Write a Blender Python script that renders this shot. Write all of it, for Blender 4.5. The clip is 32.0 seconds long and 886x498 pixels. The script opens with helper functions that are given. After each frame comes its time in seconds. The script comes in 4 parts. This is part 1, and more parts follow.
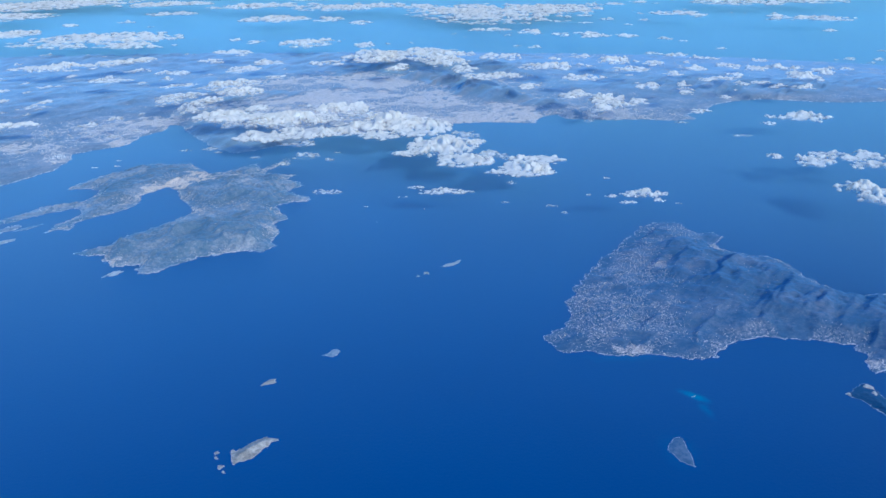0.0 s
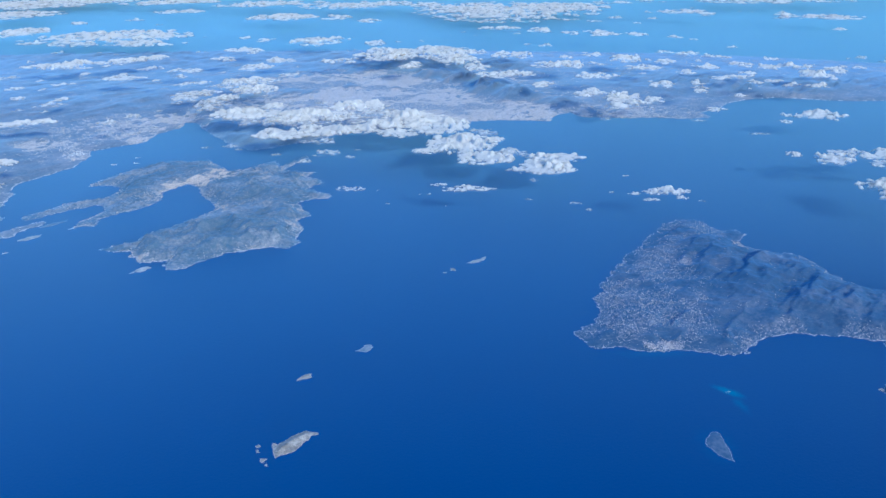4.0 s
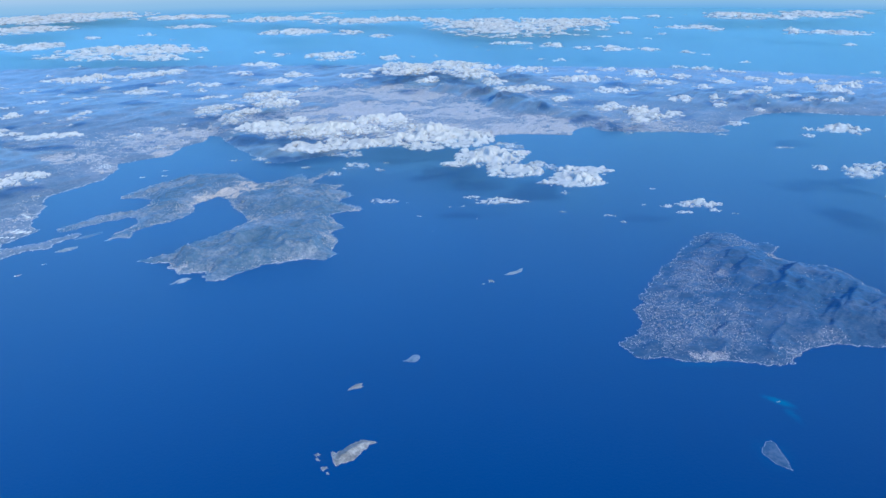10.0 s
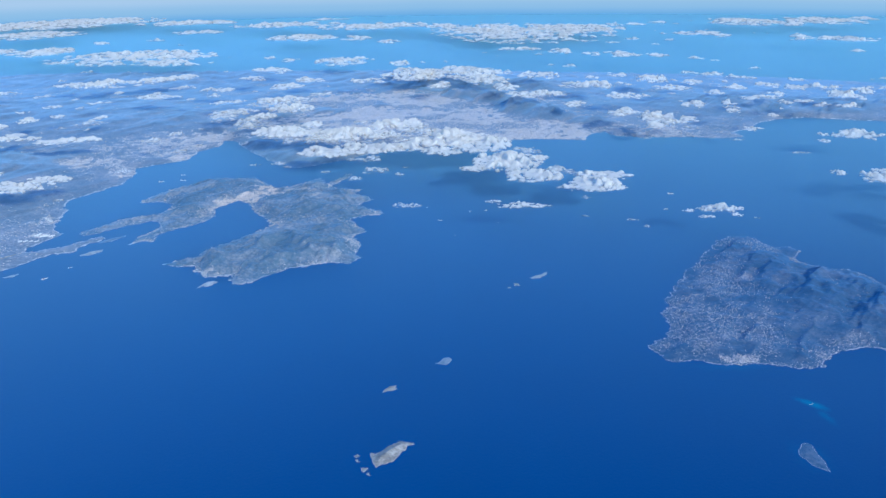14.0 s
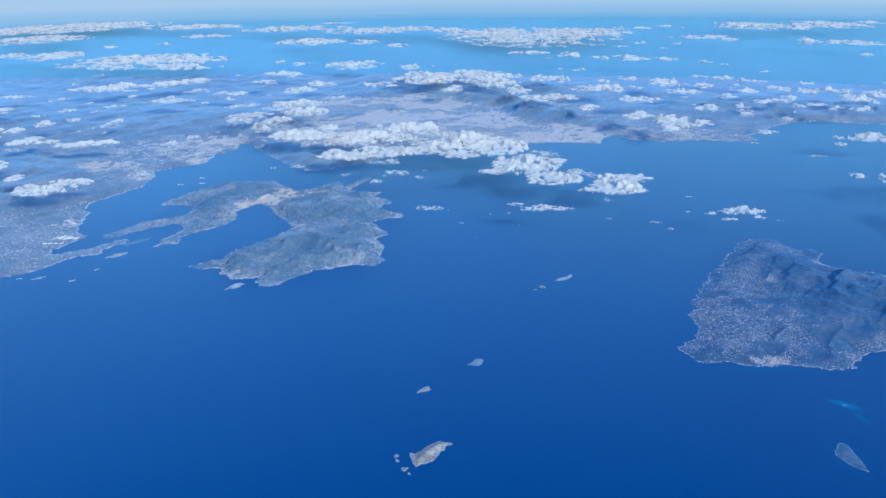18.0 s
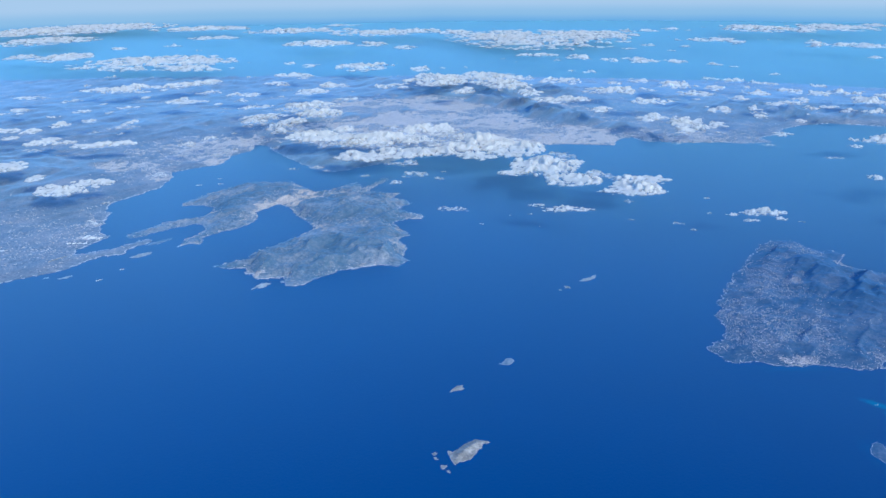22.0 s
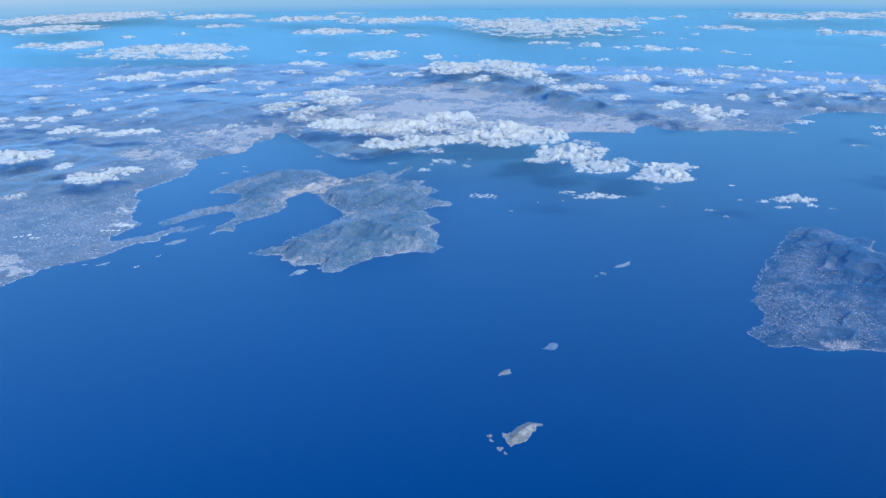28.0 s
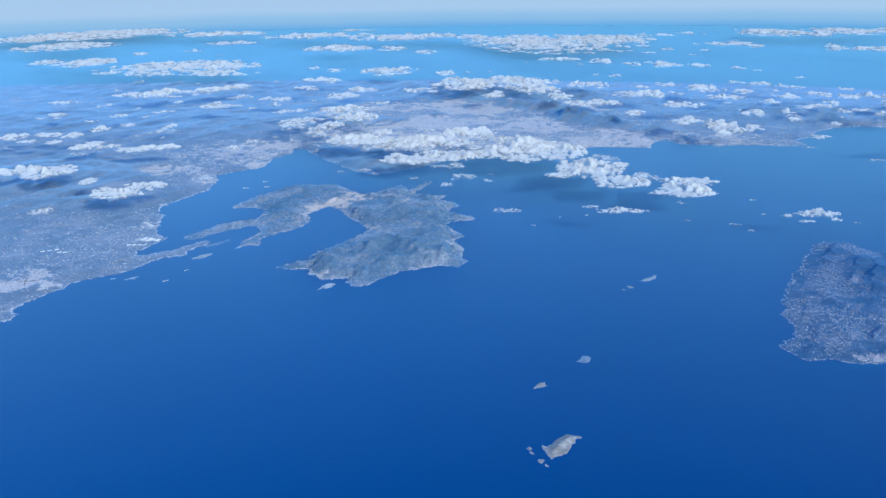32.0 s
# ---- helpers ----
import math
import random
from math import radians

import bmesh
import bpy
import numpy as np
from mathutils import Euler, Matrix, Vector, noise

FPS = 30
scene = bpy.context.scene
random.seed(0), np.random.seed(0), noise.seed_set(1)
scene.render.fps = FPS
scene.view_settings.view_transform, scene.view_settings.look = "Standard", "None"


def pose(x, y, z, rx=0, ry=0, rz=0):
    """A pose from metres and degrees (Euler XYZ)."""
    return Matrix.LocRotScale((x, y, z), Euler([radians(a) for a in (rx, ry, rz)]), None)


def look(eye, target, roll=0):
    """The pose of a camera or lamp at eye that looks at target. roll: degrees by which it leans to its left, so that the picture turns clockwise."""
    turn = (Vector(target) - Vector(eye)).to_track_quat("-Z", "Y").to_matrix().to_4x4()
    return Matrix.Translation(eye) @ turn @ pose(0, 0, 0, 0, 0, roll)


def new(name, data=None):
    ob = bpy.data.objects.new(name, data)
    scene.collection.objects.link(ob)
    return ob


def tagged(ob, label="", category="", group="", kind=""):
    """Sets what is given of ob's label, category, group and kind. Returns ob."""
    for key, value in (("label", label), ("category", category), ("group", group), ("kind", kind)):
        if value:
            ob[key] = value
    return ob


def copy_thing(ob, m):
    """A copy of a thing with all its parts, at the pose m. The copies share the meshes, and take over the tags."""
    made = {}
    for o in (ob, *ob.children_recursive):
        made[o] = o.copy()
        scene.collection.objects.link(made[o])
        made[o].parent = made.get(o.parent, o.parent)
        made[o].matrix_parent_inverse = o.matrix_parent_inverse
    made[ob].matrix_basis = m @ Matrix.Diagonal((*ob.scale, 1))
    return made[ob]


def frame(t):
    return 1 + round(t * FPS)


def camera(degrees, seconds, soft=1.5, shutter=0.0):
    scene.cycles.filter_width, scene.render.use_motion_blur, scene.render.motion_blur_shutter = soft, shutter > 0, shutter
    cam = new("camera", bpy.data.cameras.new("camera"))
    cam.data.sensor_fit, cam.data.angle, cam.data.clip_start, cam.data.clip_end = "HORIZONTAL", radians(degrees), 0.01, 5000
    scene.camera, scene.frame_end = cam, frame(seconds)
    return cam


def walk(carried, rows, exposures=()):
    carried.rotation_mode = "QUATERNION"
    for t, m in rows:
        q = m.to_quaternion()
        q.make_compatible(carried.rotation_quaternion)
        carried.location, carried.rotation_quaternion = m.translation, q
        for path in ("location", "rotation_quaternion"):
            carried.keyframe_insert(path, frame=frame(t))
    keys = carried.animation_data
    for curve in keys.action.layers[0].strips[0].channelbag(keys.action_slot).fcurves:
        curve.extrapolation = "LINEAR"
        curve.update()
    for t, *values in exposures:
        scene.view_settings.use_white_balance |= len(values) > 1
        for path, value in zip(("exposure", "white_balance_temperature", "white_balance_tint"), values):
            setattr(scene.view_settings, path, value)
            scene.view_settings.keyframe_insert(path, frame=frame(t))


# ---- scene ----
cam = camera(57.91, 32.0)
# One unit stands for 100 m, so that a horizon 390 km off lies within the lens's reach; the aircraft cruises at 10.5 km.
EYE = 105.0
EARTH = 74300.0
VX, VY, VZ, AX, AY = -2.1541, -0.4001, 0.0120, 0.0006, -0.0004
ANGLES = [
    (0.0, -0.000, -21.213, 0.835),
    (0.5, 0.006, -21.187, 0.833),
    (1.0, 0.011, -21.176, 0.827),
    (1.5, 0.012, -21.196, 0.816),
    (2.0, 0.018, -21.176, 0.804),
    (2.5, 0.041, -21.209, 0.796),
    (3.0, 0.069, -21.255, 0.784),
    (3.5, 0.093, -21.296, 0.769),
    (5.5, 0.134, -21.328, 0.776),
    (6.0, 0.127, -21.183, 0.769),
    (6.5, 0.126, -20.976, 0.767),
    (7.0, 0.134, -20.785, 0.769),
    (7.5, 0.146, -20.631, 0.765),
    (8.0, 0.151, -20.581, 0.754),
    (8.5, 0.162, -20.497, 0.742),
    (9.0, 0.171, -20.396, 0.730),
    (9.5, 0.177, -20.344, 0.719),
    (10.0, 0.191, -20.284, 0.712),
    (10.5, 0.202, -20.257, 0.704),
    (11.0, 0.209, -20.154, 0.693),
    (11.5, 0.216, -20.083, 0.682),
    (12.0, 0.224, -20.074, 0.672),
    (12.5, 0.230, -20.040, 0.665),
    (13.0, 0.245, -19.987, 0.666),
    (13.5, 0.265, -19.968, 0.670),
    (14.0, 0.271, -19.894, 0.670),
    (14.5, 0.268, -19.906, 0.666),
    (16.5, 0.361, -19.670, 0.707),
    (17.0, 0.375, -19.632, 0.701),
    (17.5, 0.380, -19.647, 0.686),
    (18.0, 0.385, -19.613, 0.670),
    (18.5, 0.400, -19.601, 0.657),
    (19.0, 0.417, -19.608, 0.647),
    (19.5, 0.429, -19.618, 0.639),
    (20.0, 0.441, -19.606, 0.638),
    (20.5, 0.451, -19.529, 0.637),
    (21.0, 0.464, -19.518, 0.628),
    (21.5, 0.476, -19.499, 0.606),
    (22.0, 0.487, -19.465, 0.584),
    (22.5, 0.501, -19.505, 0.566),
    (23.0, 0.501, -19.514, 0.548),
    (23.5, 0.503, -19.511, 0.539),
    (24.0, 0.498, -19.584, 0.537),
    (24.5, 0.478, -19.647, 0.534),
    (25.0, 0.457, -19.788, 0.527),
    (25.5, 0.445, -19.945, 0.518),
    (27.5, 0.474, -20.175, 0.574),
    (28.0, 0.488, -20.248, 0.609),
    (28.5, 0.514, -20.327, 0.638),
    (29.0, 0.542, -20.330, 0.658),
    (29.5, 0.575, -20.426, 0.668),
    (30.0, 0.600, -20.410, 0.670),
    (30.5, 0.646, -20.151, 0.679),
    (31.0, 0.689, -19.700, 0.695),
    (31.5, 0.720, -19.329, 0.712),
    (32.0, 0.729, -19.131, 0.725),
]
walk(cam, [(t, pose(VX * t + AX * t * t, VY * t + AY * t * t, EYE + VZ * t, 90 + pitch, roll, yaw)) for t, yaw, pitch, roll in ANGLES],
     exposures=[(0.0, 0.88, 4780, 0), (32.0, 0.88, 4780, 0)])

# ---- sky, sun ----
SUN_AZ, SUN_EL = radians(145.0), radians(26.0)      # azimuth from +y towards +x, of the sun itself
sun_way = Vector((math.sin(SUN_AZ) * math.cos(SUN_EL), math.cos(SUN_AZ) * math.cos(SUN_EL), math.sin(SUN_EL)))
world = bpy.data.worlds.new("sky")
scene.world = world
world.use_nodes = True
wn = world.node_tree
wn.nodes.clear()
sky = wn.nodes.new("ShaderNodeTexSky")
sky.sky_type = "NISHITA"
sky.sun_disc = False
sky.sun_elevation = SUN_EL
sky.sun_rotation = SUN_AZ
sky.altitude = 2500
sky.air_density = 1.0
sky.dust_density = 0.9
sky.ozone_density = 1.2
back = wn.nodes.new("ShaderNodeBackground")
back.inputs["Strength"].default_value = 0.15
wout = wn.nodes.new("ShaderNodeOutputWorld")
wn.links.new(sky.outputs[0], back.inputs[0])
wn.links.new(back.outputs[0], wout.inputs[0])
sun_data = bpy.data.lights.new("sun", "SUN")
sun_data.energy = 2.1
sun_data.angle = radians(6.0)
sun_data.color = (1.0, 0.76, 0.44)
sun = new("sun", sun_data)
sun.matrix_world = look(tuple(sun_way * 400), (0, 0, 0))


# ---- materials ----
def shader(name):
    m = bpy.data.materials.new(name)
    m.use_nodes = True
    nt = m.node_tree
    nt.nodes.clear()
    out = nt.nodes.new("ShaderNodeOutputMaterial")
    b = nt.nodes.new("ShaderNodeBsdfPrincipled")
    nt.links.new(b.outputs[0], out.inputs[0])
    return m, nt, b


def node(nt, kind, **values):
    n = nt.nodes.new("ShaderNode" + kind)
    for k, val in values.items():
        n.inputs[k].default_value = val
    return n


def noise_of(nt, coords, scale, detail=6.0, rough=0.6):
    n = node(nt, "TexNoise", Scale=scale, Detail=detail, Roughness=rough)
    nt.links.new(coords, n.inputs["Vector"])
    return n.outputs[0]


def ramp(nt, value, lo, hi):
    n = node(nt, "MapRange")
    n.interpolation_type = "SMOOTHSTEP"
    n.inputs[1].default_value, n.inputs[2].default_value = lo, hi
    nt.links.new(value, n.inputs[0])
    return n.outputs[0]


def mix(nt, fac, a, b):
    n = nt.nodes.new("ShaderNodeMix")
    n.data_type = "RGBA"
    for sock, val in ((n.inputs[0], fac), (n.inputs[6], a), (n.inputs[7], b)):
        if isinstance(val, bpy.types.NodeSocket):
            nt.links.new(val, sock)
        elif isinstance(val, tuple):
            sock.default_value = (*val, 1)
        else:
            sock.default_value = val
    return n.outputs[2]


def calc(nt, op, a, b):
    n = nt.nodes.new("ShaderNodeMath")
    n.operation = op
    for sock, val in ((n.inputs[0], a), (n.inputs[1], b)):
        if isinstance(val, bpy.types.NodeSocket):
            nt.links.new(val, sock)
        else:
            sock.default_value = val
    return n.outputs[0]


def place_of(nt):
    return nt.nodes.new("ShaderNodeNewGeometry").outputs["Position"]


def attribute(nt, name):
    n = nt.nodes.new("ShaderNodeAttribute")
    n.attribute_name = name
    return n.outputs["Fac"]


def bump(nt, b, height, strength, distance):
    n = node(nt, "Bump", Strength=strength, Distance=distance)
    nt.links.new(height, n.inputs["Height"])
    nt.links.new(n.outputs[0], b.inputs["Normal"])


def ellipse(nt, p, cx, cy, rx, ry, turn):
    """1 in the middle of an ellipse on the chart, 0 at its rim."""
    m = nt.nodes.new("ShaderNodeMapping")
    m.vector_type = "TEXTURE"
    m.inputs["Location"].default_value = (cx, cy, 0)
    m.inputs["Rotation"].default_value = (0, 0, turn)
    m.inputs["Scale"].default_value = (rx, ry, 1000)
    nt.links.new(p, m.inputs["Vector"])
    n = nt.nodes.new("ShaderNodeVectorMath")
    n.operation = "LENGTH"
    nt.links.new(m.outputs[0], n.inputs[0])
    return n.outputs["Value"]


def sea_material():
    m, nt, b = shader("sea_water")
    p = place_of(nt)
    broad = noise_of(nt, p, 0.006, 4.0)
    fine = noise_of(nt, p, 0.35, 5.0)
    col = mix(nt, ramp(nt, broad, 0.35, 0.65), (0.0030, 0.0375, 0.176), (0.0030, 0.0405, 0.188))
    for cx, cy, rx, ry, turn, deep in ((59.8, 169.4, 5.6, 2.0, -0.75, 0.62), (60.9, 163.4, 1.8, 4.6, 0.15, 0.25), (50.3, 147.0, 5.0, 8.0, 0.1, 0.12), (47.0, 189.0, 14.0, 3.0, 0.0, 0.1)):
        rim = calc(nt, "ADD", ellipse(nt, p, cx, cy, rx, ry, turn), calc(nt, "MULTIPLY", calc(nt, "SUBTRACT", fine, 0.5), 1.1))
        col = mix(nt, calc(nt, "MULTIPLY", calc(nt, "SUBTRACT", 1.0, ramp(nt, rim, 0.0, 1.05)), deep), col, (0.02, 0.20, 0.37))
    nt.links.new(col, b.inputs["Base Color"])
    b.inputs["Roughness"].default_value = 0.5
    b.inputs["IOR"].default_value = 1.36
    b.inputs["Specular Tint"].default_value = (0.20, 0.62, 0.97, 1)
    # Tinted sheen pales the water at grazing view in place of distance haze.
    b.inputs["Sheen Weight"].default_value = 0.66
    b.inputs["Diffuse Roughness"].default_value = 1.0
    b.inputs["Sheen Roughness"].default_value = 0.305
    b.inputs["Sheen Tint"].default_value = (0.41, 0.66, 0.62, 1)
    bump(nt, b, noise_of(nt, p, 1.3, 4.0), 0.10, 0.3)
    return m


def land_material(name, green, earth, rock, gloss=1.0, fine=1.0, tint=(0.42, 0.68, 1.0), haze_sheen=0.14, extra_haze=0.0, plot=3.6):
    """Scrub, dry earth and limestone, with pale plots of houses where built is high and a bleached rim along the shore."""
    m, nt, b = shader(name)
    p = place_of(nt)
    broad = noise_of(nt, p, 0.05 * fine, 8.0, 0.65)
    middle = noise_of(nt, p, 0.22 * fine, 7.0, 0.65)
    grain = noise_of(nt, p, 0.8 * fine ** 0.7, 6.0, 0.75)
    mottle = calc(nt, "ADD", calc(nt, "MULTIPLY", grain, 0.35), calc(nt, "MULTIPLY", calc(nt, "ADD", calc(nt, "MULTIPLY", middle, 0.5), calc(nt, "MULTIPLY", broad, 0.5)), 0.65))
    col = mix(nt, ramp(nt, mottle, 0.36, 0.66), green, earth)
    bare = calc(nt, "ADD", calc(nt, "MULTIPLY", broad, 0.65), calc(nt, "MULTIPLY", grain, 0.35))
    col = mix(nt, calc(nt, "MULTIPLY", ramp(nt, bare, 0.48, 0.68), 0.8), col, rock)
    plots = node(nt, "TexVoronoi", Scale=plot)
    nt.links.new(p, plots.inputs["Vector"])
    tone = nt.nodes.new("ShaderNodeSeparateColor")
    nt.links.new(plots.outputs["Color"], tone.inputs[0])
    field = ramp(nt, tone.outputs[0], 0.45, 0.95)
    built = attribute(nt, "built")
    col = mix(nt, calc(nt, "MULTIPLY", field, calc(nt, "MULTIPLY", built, 0.7)), col, (0.42, 0.35, 0.325))
    roofs = ramp(nt, calc(nt, "ADD", tone.outputs[1], calc(nt, "MULTIPLY", built, 0.36)), 1.10, 1.22)
    col = mix(nt, roofs, col, (0.58, 0.49, 0.46))
    streets = ramp(nt, calc(nt, "ADD", built, calc(nt, "MULTIPLY", calc(nt, "SUBTRACT", middle, 0.5), 0.8)), 0.72, 0.98)
    col = mix(nt, calc(nt, "MULTIPLY", streets, 0.85), col, mix(nt, ramp(nt, grain, 0.36, 0.62), (0.36, 0.27, 0.205), (0.82, 0.65, 0.50)))
    edge = ramp(nt, calc(nt, "MULTIPLY", attribute(nt, "shore"), calc(nt, "ADD", grain, 0.45)), 0.3, 0.8)
    col = mix(nt, edge, col, (0.58, 0.51, 0.46))
    # Mask of wooded heights, hazed far land and painted cloud shade.
    wood_haze_shade = attribute(nt, "wood_haze_shade")
    col = mix(nt, calc(nt, "MULTIPLY", wood_haze_shade, calc(nt, "ADD", 0.35, calc(nt, "MULTIPLY", ramp(nt, broad, 0.62, 0.38), 0.5))), col, mix(nt, ramp(nt, mottle, 0.4, 0.62), green, (0.085, 0.09, 0.088)))
    nt.links.new(col, b.inputs["Base Color"])
    # High IOR, blue specular tint and blue sheen lay distance haze over the land.
    b.inputs["Roughness"].default_value = 0.95
    b.inputs["IOR"].default_value = 1.0 + 2.7 * gloss
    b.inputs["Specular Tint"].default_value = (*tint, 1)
    nt.links.new(calc(nt, "ADD", calc(nt, "MULTIPLY", wood_haze_shade, extra_haze), haze_sheen * gloss), b.inputs["Sheen Weight"])
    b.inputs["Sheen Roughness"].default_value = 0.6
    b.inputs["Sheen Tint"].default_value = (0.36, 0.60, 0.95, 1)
    bump(nt, b, mottle, 0.4, 0.6)
    return m


def wall_material():
    m, nt, b = shader("lime_plaster")
    r = nt.nodes.new("ShaderNodeNewGeometry").outputs["Random Per Island"]
    col = mix(nt, r, (0.22, 0.19, 0.17), (0.66, 0.57, 0.50))
    nt.links.new(col, b.inputs["Base Color"])
    b.inputs["Roughness"].default_value = 0.7
    # High IOR and bluish specular put the land's painted haze on walls too.
    b.inputs["IOR"].default_value = 3.0
    b.inputs["Specular Tint"].default_value = (0.6, 0.75, 1.0, 1)
    return m


def cloud_material():
    """White vapour that lets light through and thins to nothing at the rim."""
    m, nt, b = shader("cloud_vapour")
    p = place_of(nt)
    col = mix(nt, ramp(nt, noise_of(nt, p, 0.25, 4.0), 0.3, 0.7), (0.91, 0.87, 0.81), (0.97, 0.93, 0.88))
    nt.links.new(col, b.inputs["Base Color"])
    b.inputs["Roughness"].default_value = 1.0
    b.inputs["Specular IOR Level"].default_value = 0.0
    soft = node(nt, "BsdfTranslucent")
    nt.links.new(col, soft.inputs[0])
    shreds = calc(nt, "MULTIPLY", calc(nt, "SUBTRACT", noise_of(nt, p, 0.75, 7.0, 0.75), 0.5), 1.25)
    veil = ramp(nt, calc(nt, "ADD", attribute(nt, "thick"), shreds), 0.15, 0.95)
    veil = calc(nt, "MULTIPLY", veil, calc(nt, "ADD", 0.52, calc(nt, "MULTIPLY", attribute(nt, "thick"), 0.28)))
    clear, inner, outer = node(nt, "BsdfTransparent"), node(nt, "MixShader"), node(nt, "MixShader")
    inner.inputs[0].default_value = 0.33
    nt.links.new(b.outputs[0], inner.inputs[1])
    nt.links.new(soft.outputs[0], inner.inputs[2])
    nt.links.new(veil, outer.inputs[0])
    nt.links.new(clear.outputs[0], outer.inputs[1])
    nt.links.new(inner.outputs[0], outer.inputs[2])
    nt.links.new(outer.outputs[0], [n for n in nt.nodes if n.type == "OUTPUT_MATERIAL"][0].inputs[0])
    even = node(nt, "Mix")
    even.data_type = "VECTOR"
    even.inputs[0].default_value = 0.5
    nt.links.new(nt.nodes.new("ShaderNodeNewGeometry").outputs["Normal"], even.inputs[4])
    even.inputs[5].default_value = (0.1, -0.25, 0.96)
    nt.links.new(even.outputs[1], b.inputs["Normal"])
    nt.links.new(even.outputs[1], soft.inputs["Normal"])
    return m


def plain_material(name, colour, rough=0.5):
    m, nt, b = shader(name)
    p = place_of(nt)
    dark = tuple(c * 0.8 for c in colour)
    col = mix(nt, ramp(nt, noise_of(nt, p, 2.5, 4.0), 0.35, 0.7), colour, dark)
    nt.links.new(col, b.inputs["Base Color"])
    b.inputs["Roughness"].default_value = rough
    return m


SEA = sea_material()
# Gloss, tint and sheen set how much painted haze each land carries.
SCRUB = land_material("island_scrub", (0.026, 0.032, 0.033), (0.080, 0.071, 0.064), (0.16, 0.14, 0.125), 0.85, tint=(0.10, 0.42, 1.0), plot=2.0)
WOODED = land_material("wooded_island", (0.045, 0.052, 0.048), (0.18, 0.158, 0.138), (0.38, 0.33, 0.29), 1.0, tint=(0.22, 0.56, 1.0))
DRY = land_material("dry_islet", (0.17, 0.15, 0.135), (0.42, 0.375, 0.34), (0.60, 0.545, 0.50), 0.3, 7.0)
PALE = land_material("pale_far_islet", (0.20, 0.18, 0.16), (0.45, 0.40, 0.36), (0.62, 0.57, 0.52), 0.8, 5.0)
DARK = land_material("dark_pine_isle", (0.004, 0.010, 0.014), (0.010, 0.016, 0.022), (0.05, 0.048, 0.046), 0.6, tint=(0.03, 0.34, 1.0), haze_sheen=0.2)
PLAIN = land_material("mainland_soil", (0.055, 0.052, 0.045), (0.18, 0.14, 0.115), (0.33, 0.26, 0.215), 0.95, tint=(0.38, 0.64, 1.0), haze_sheen=0.20, extra_haze=0.24, plot=1.3)
WALLS = wall_material()
CLOUD = cloud_material()
HULL = plain_material("ship_paint", (0.75, 0.76, 0.78))
DECK = plain_material("deck_paint", (0.55, 0.30, 0.22))


# ---- numbers on grids ----
def lattice(xi, yi, seed):
    h = (xi.astype(np.int64) * 374761393 + yi.astype(np.int64) * 668265263 + seed * 144269504) & 0xFFFFFFFF
    h = ((h ^ (h >> 13)) * 1274126177) & 0xFFFFFFFF
    h = ((h ^ (h >> 16)) * 2246822519) & 0xFFFFFFFF
    return (h ^ (h >> 15)) / 4294967296.0


def vnoise(x, y, seed=0):
    xi, yi = np.floor(x), np.floor(y)
    fx, fy = x - xi, y - yi
    fx, fy = fx * fx * (3 - 2 * fx), fy * fy * (3 - 2 * fy)
    a, b = lattice(xi, yi, seed), lattice(xi + 1, yi, seed)
    c, d = lattice(xi, yi + 1, seed), lattice(xi + 1, yi + 1, seed)
    return (a * (1 - fx) + b * fx) * (1 - fy) + (c * (1 - fx) + d * fx) * fy


def fbm(x, y, size, octaves=5, seed=0, ridged=False):
    total, gain, norm = 0.0, 1.0, 0.0
    for k in range(octaves):
        n = vnoise(x / size + 17.3 * k, y / size - 9.1 * k, seed + k)
        if ridged:
            n = 1 - np.abs(2 * n - 1)
        total, norm = total + gain * n, norm + gain
        gain, size = gain * 0.5, size * 0.5
    return total / norm


def inside(outline, x, y):
    """Distance to the outline, positive inside."""
    near = np.full(x.shape, 1e9)
    odd = np.zeros(x.shape, bool)
    for (ax, ay), (bx, by) in zip(outline, outline[1:] + outline[:1]):
        ex, ey = bx - ax, by - ay
        s = np.clip(((x - ax) * ex + (y - ay) * ey) / (ex * ex + ey * ey + 1e-9), 0, 1)
        near = np.minimum(near, (x - ax - s * ex) ** 2 + (y - ay - s * ey) ** 2)
        if ay != by:
            odd ^= ((ay > y) != (by > y)) & (x < ex * (y - ay) / ey + ax)
    return np.where(odd, 1, -1) * np.sqrt(near)


def fall(x, y):
    """How far the round earth has dropped below the level of the first nadir."""
    return -(x * x + y * y) / (2 * EARTH)


def smooth(v, lo, hi):
    s = np.clip((v - lo) / (hi - lo), 0, 1)
    return s * s * (3 - 2 * s)


def mesh_of(name, verts, faces, material, rounded=True):
    me = bpy.data.meshes.new(name)
    k = faces.shape[1]
    me.vertices.add(len(verts))
    me.vertices.foreach_set("co", np.ascontiguousarray(verts, dtype=np.float32).ravel())
    me.loops.add(faces.size)
    me.loops.foreach_set("vertex_index", np.ascontiguousarray(faces, dtype=np.int32).ravel())
    me.polygons.add(len(faces))
    me.polygons.foreach_set("loop_start", np.arange(0, faces.size, k, dtype=np.int32))
    me.polygons.foreach_set("use_smooth", np.full(len(faces), rounded))
    me.update(calc_edges=True)
    me.materials.append(material)
    return me


def weigh(me, name, values):
    me.attributes.new(name, "FLOAT", "POINT").data.foreach_set("value", np.ascontiguousarray(values, dtype=np.float32).ravel())


def grid_faces(rows, cols, keep):
    i = np.arange(rows * cols).reshape(rows, cols)
    q = np.stack([i[:-1, :-1], i[:-1, 1:], i[1:, 1:], i[1:, :-1]], -1).reshape(-1, 4)
    return q[keep.ravel()[q].any(1)]


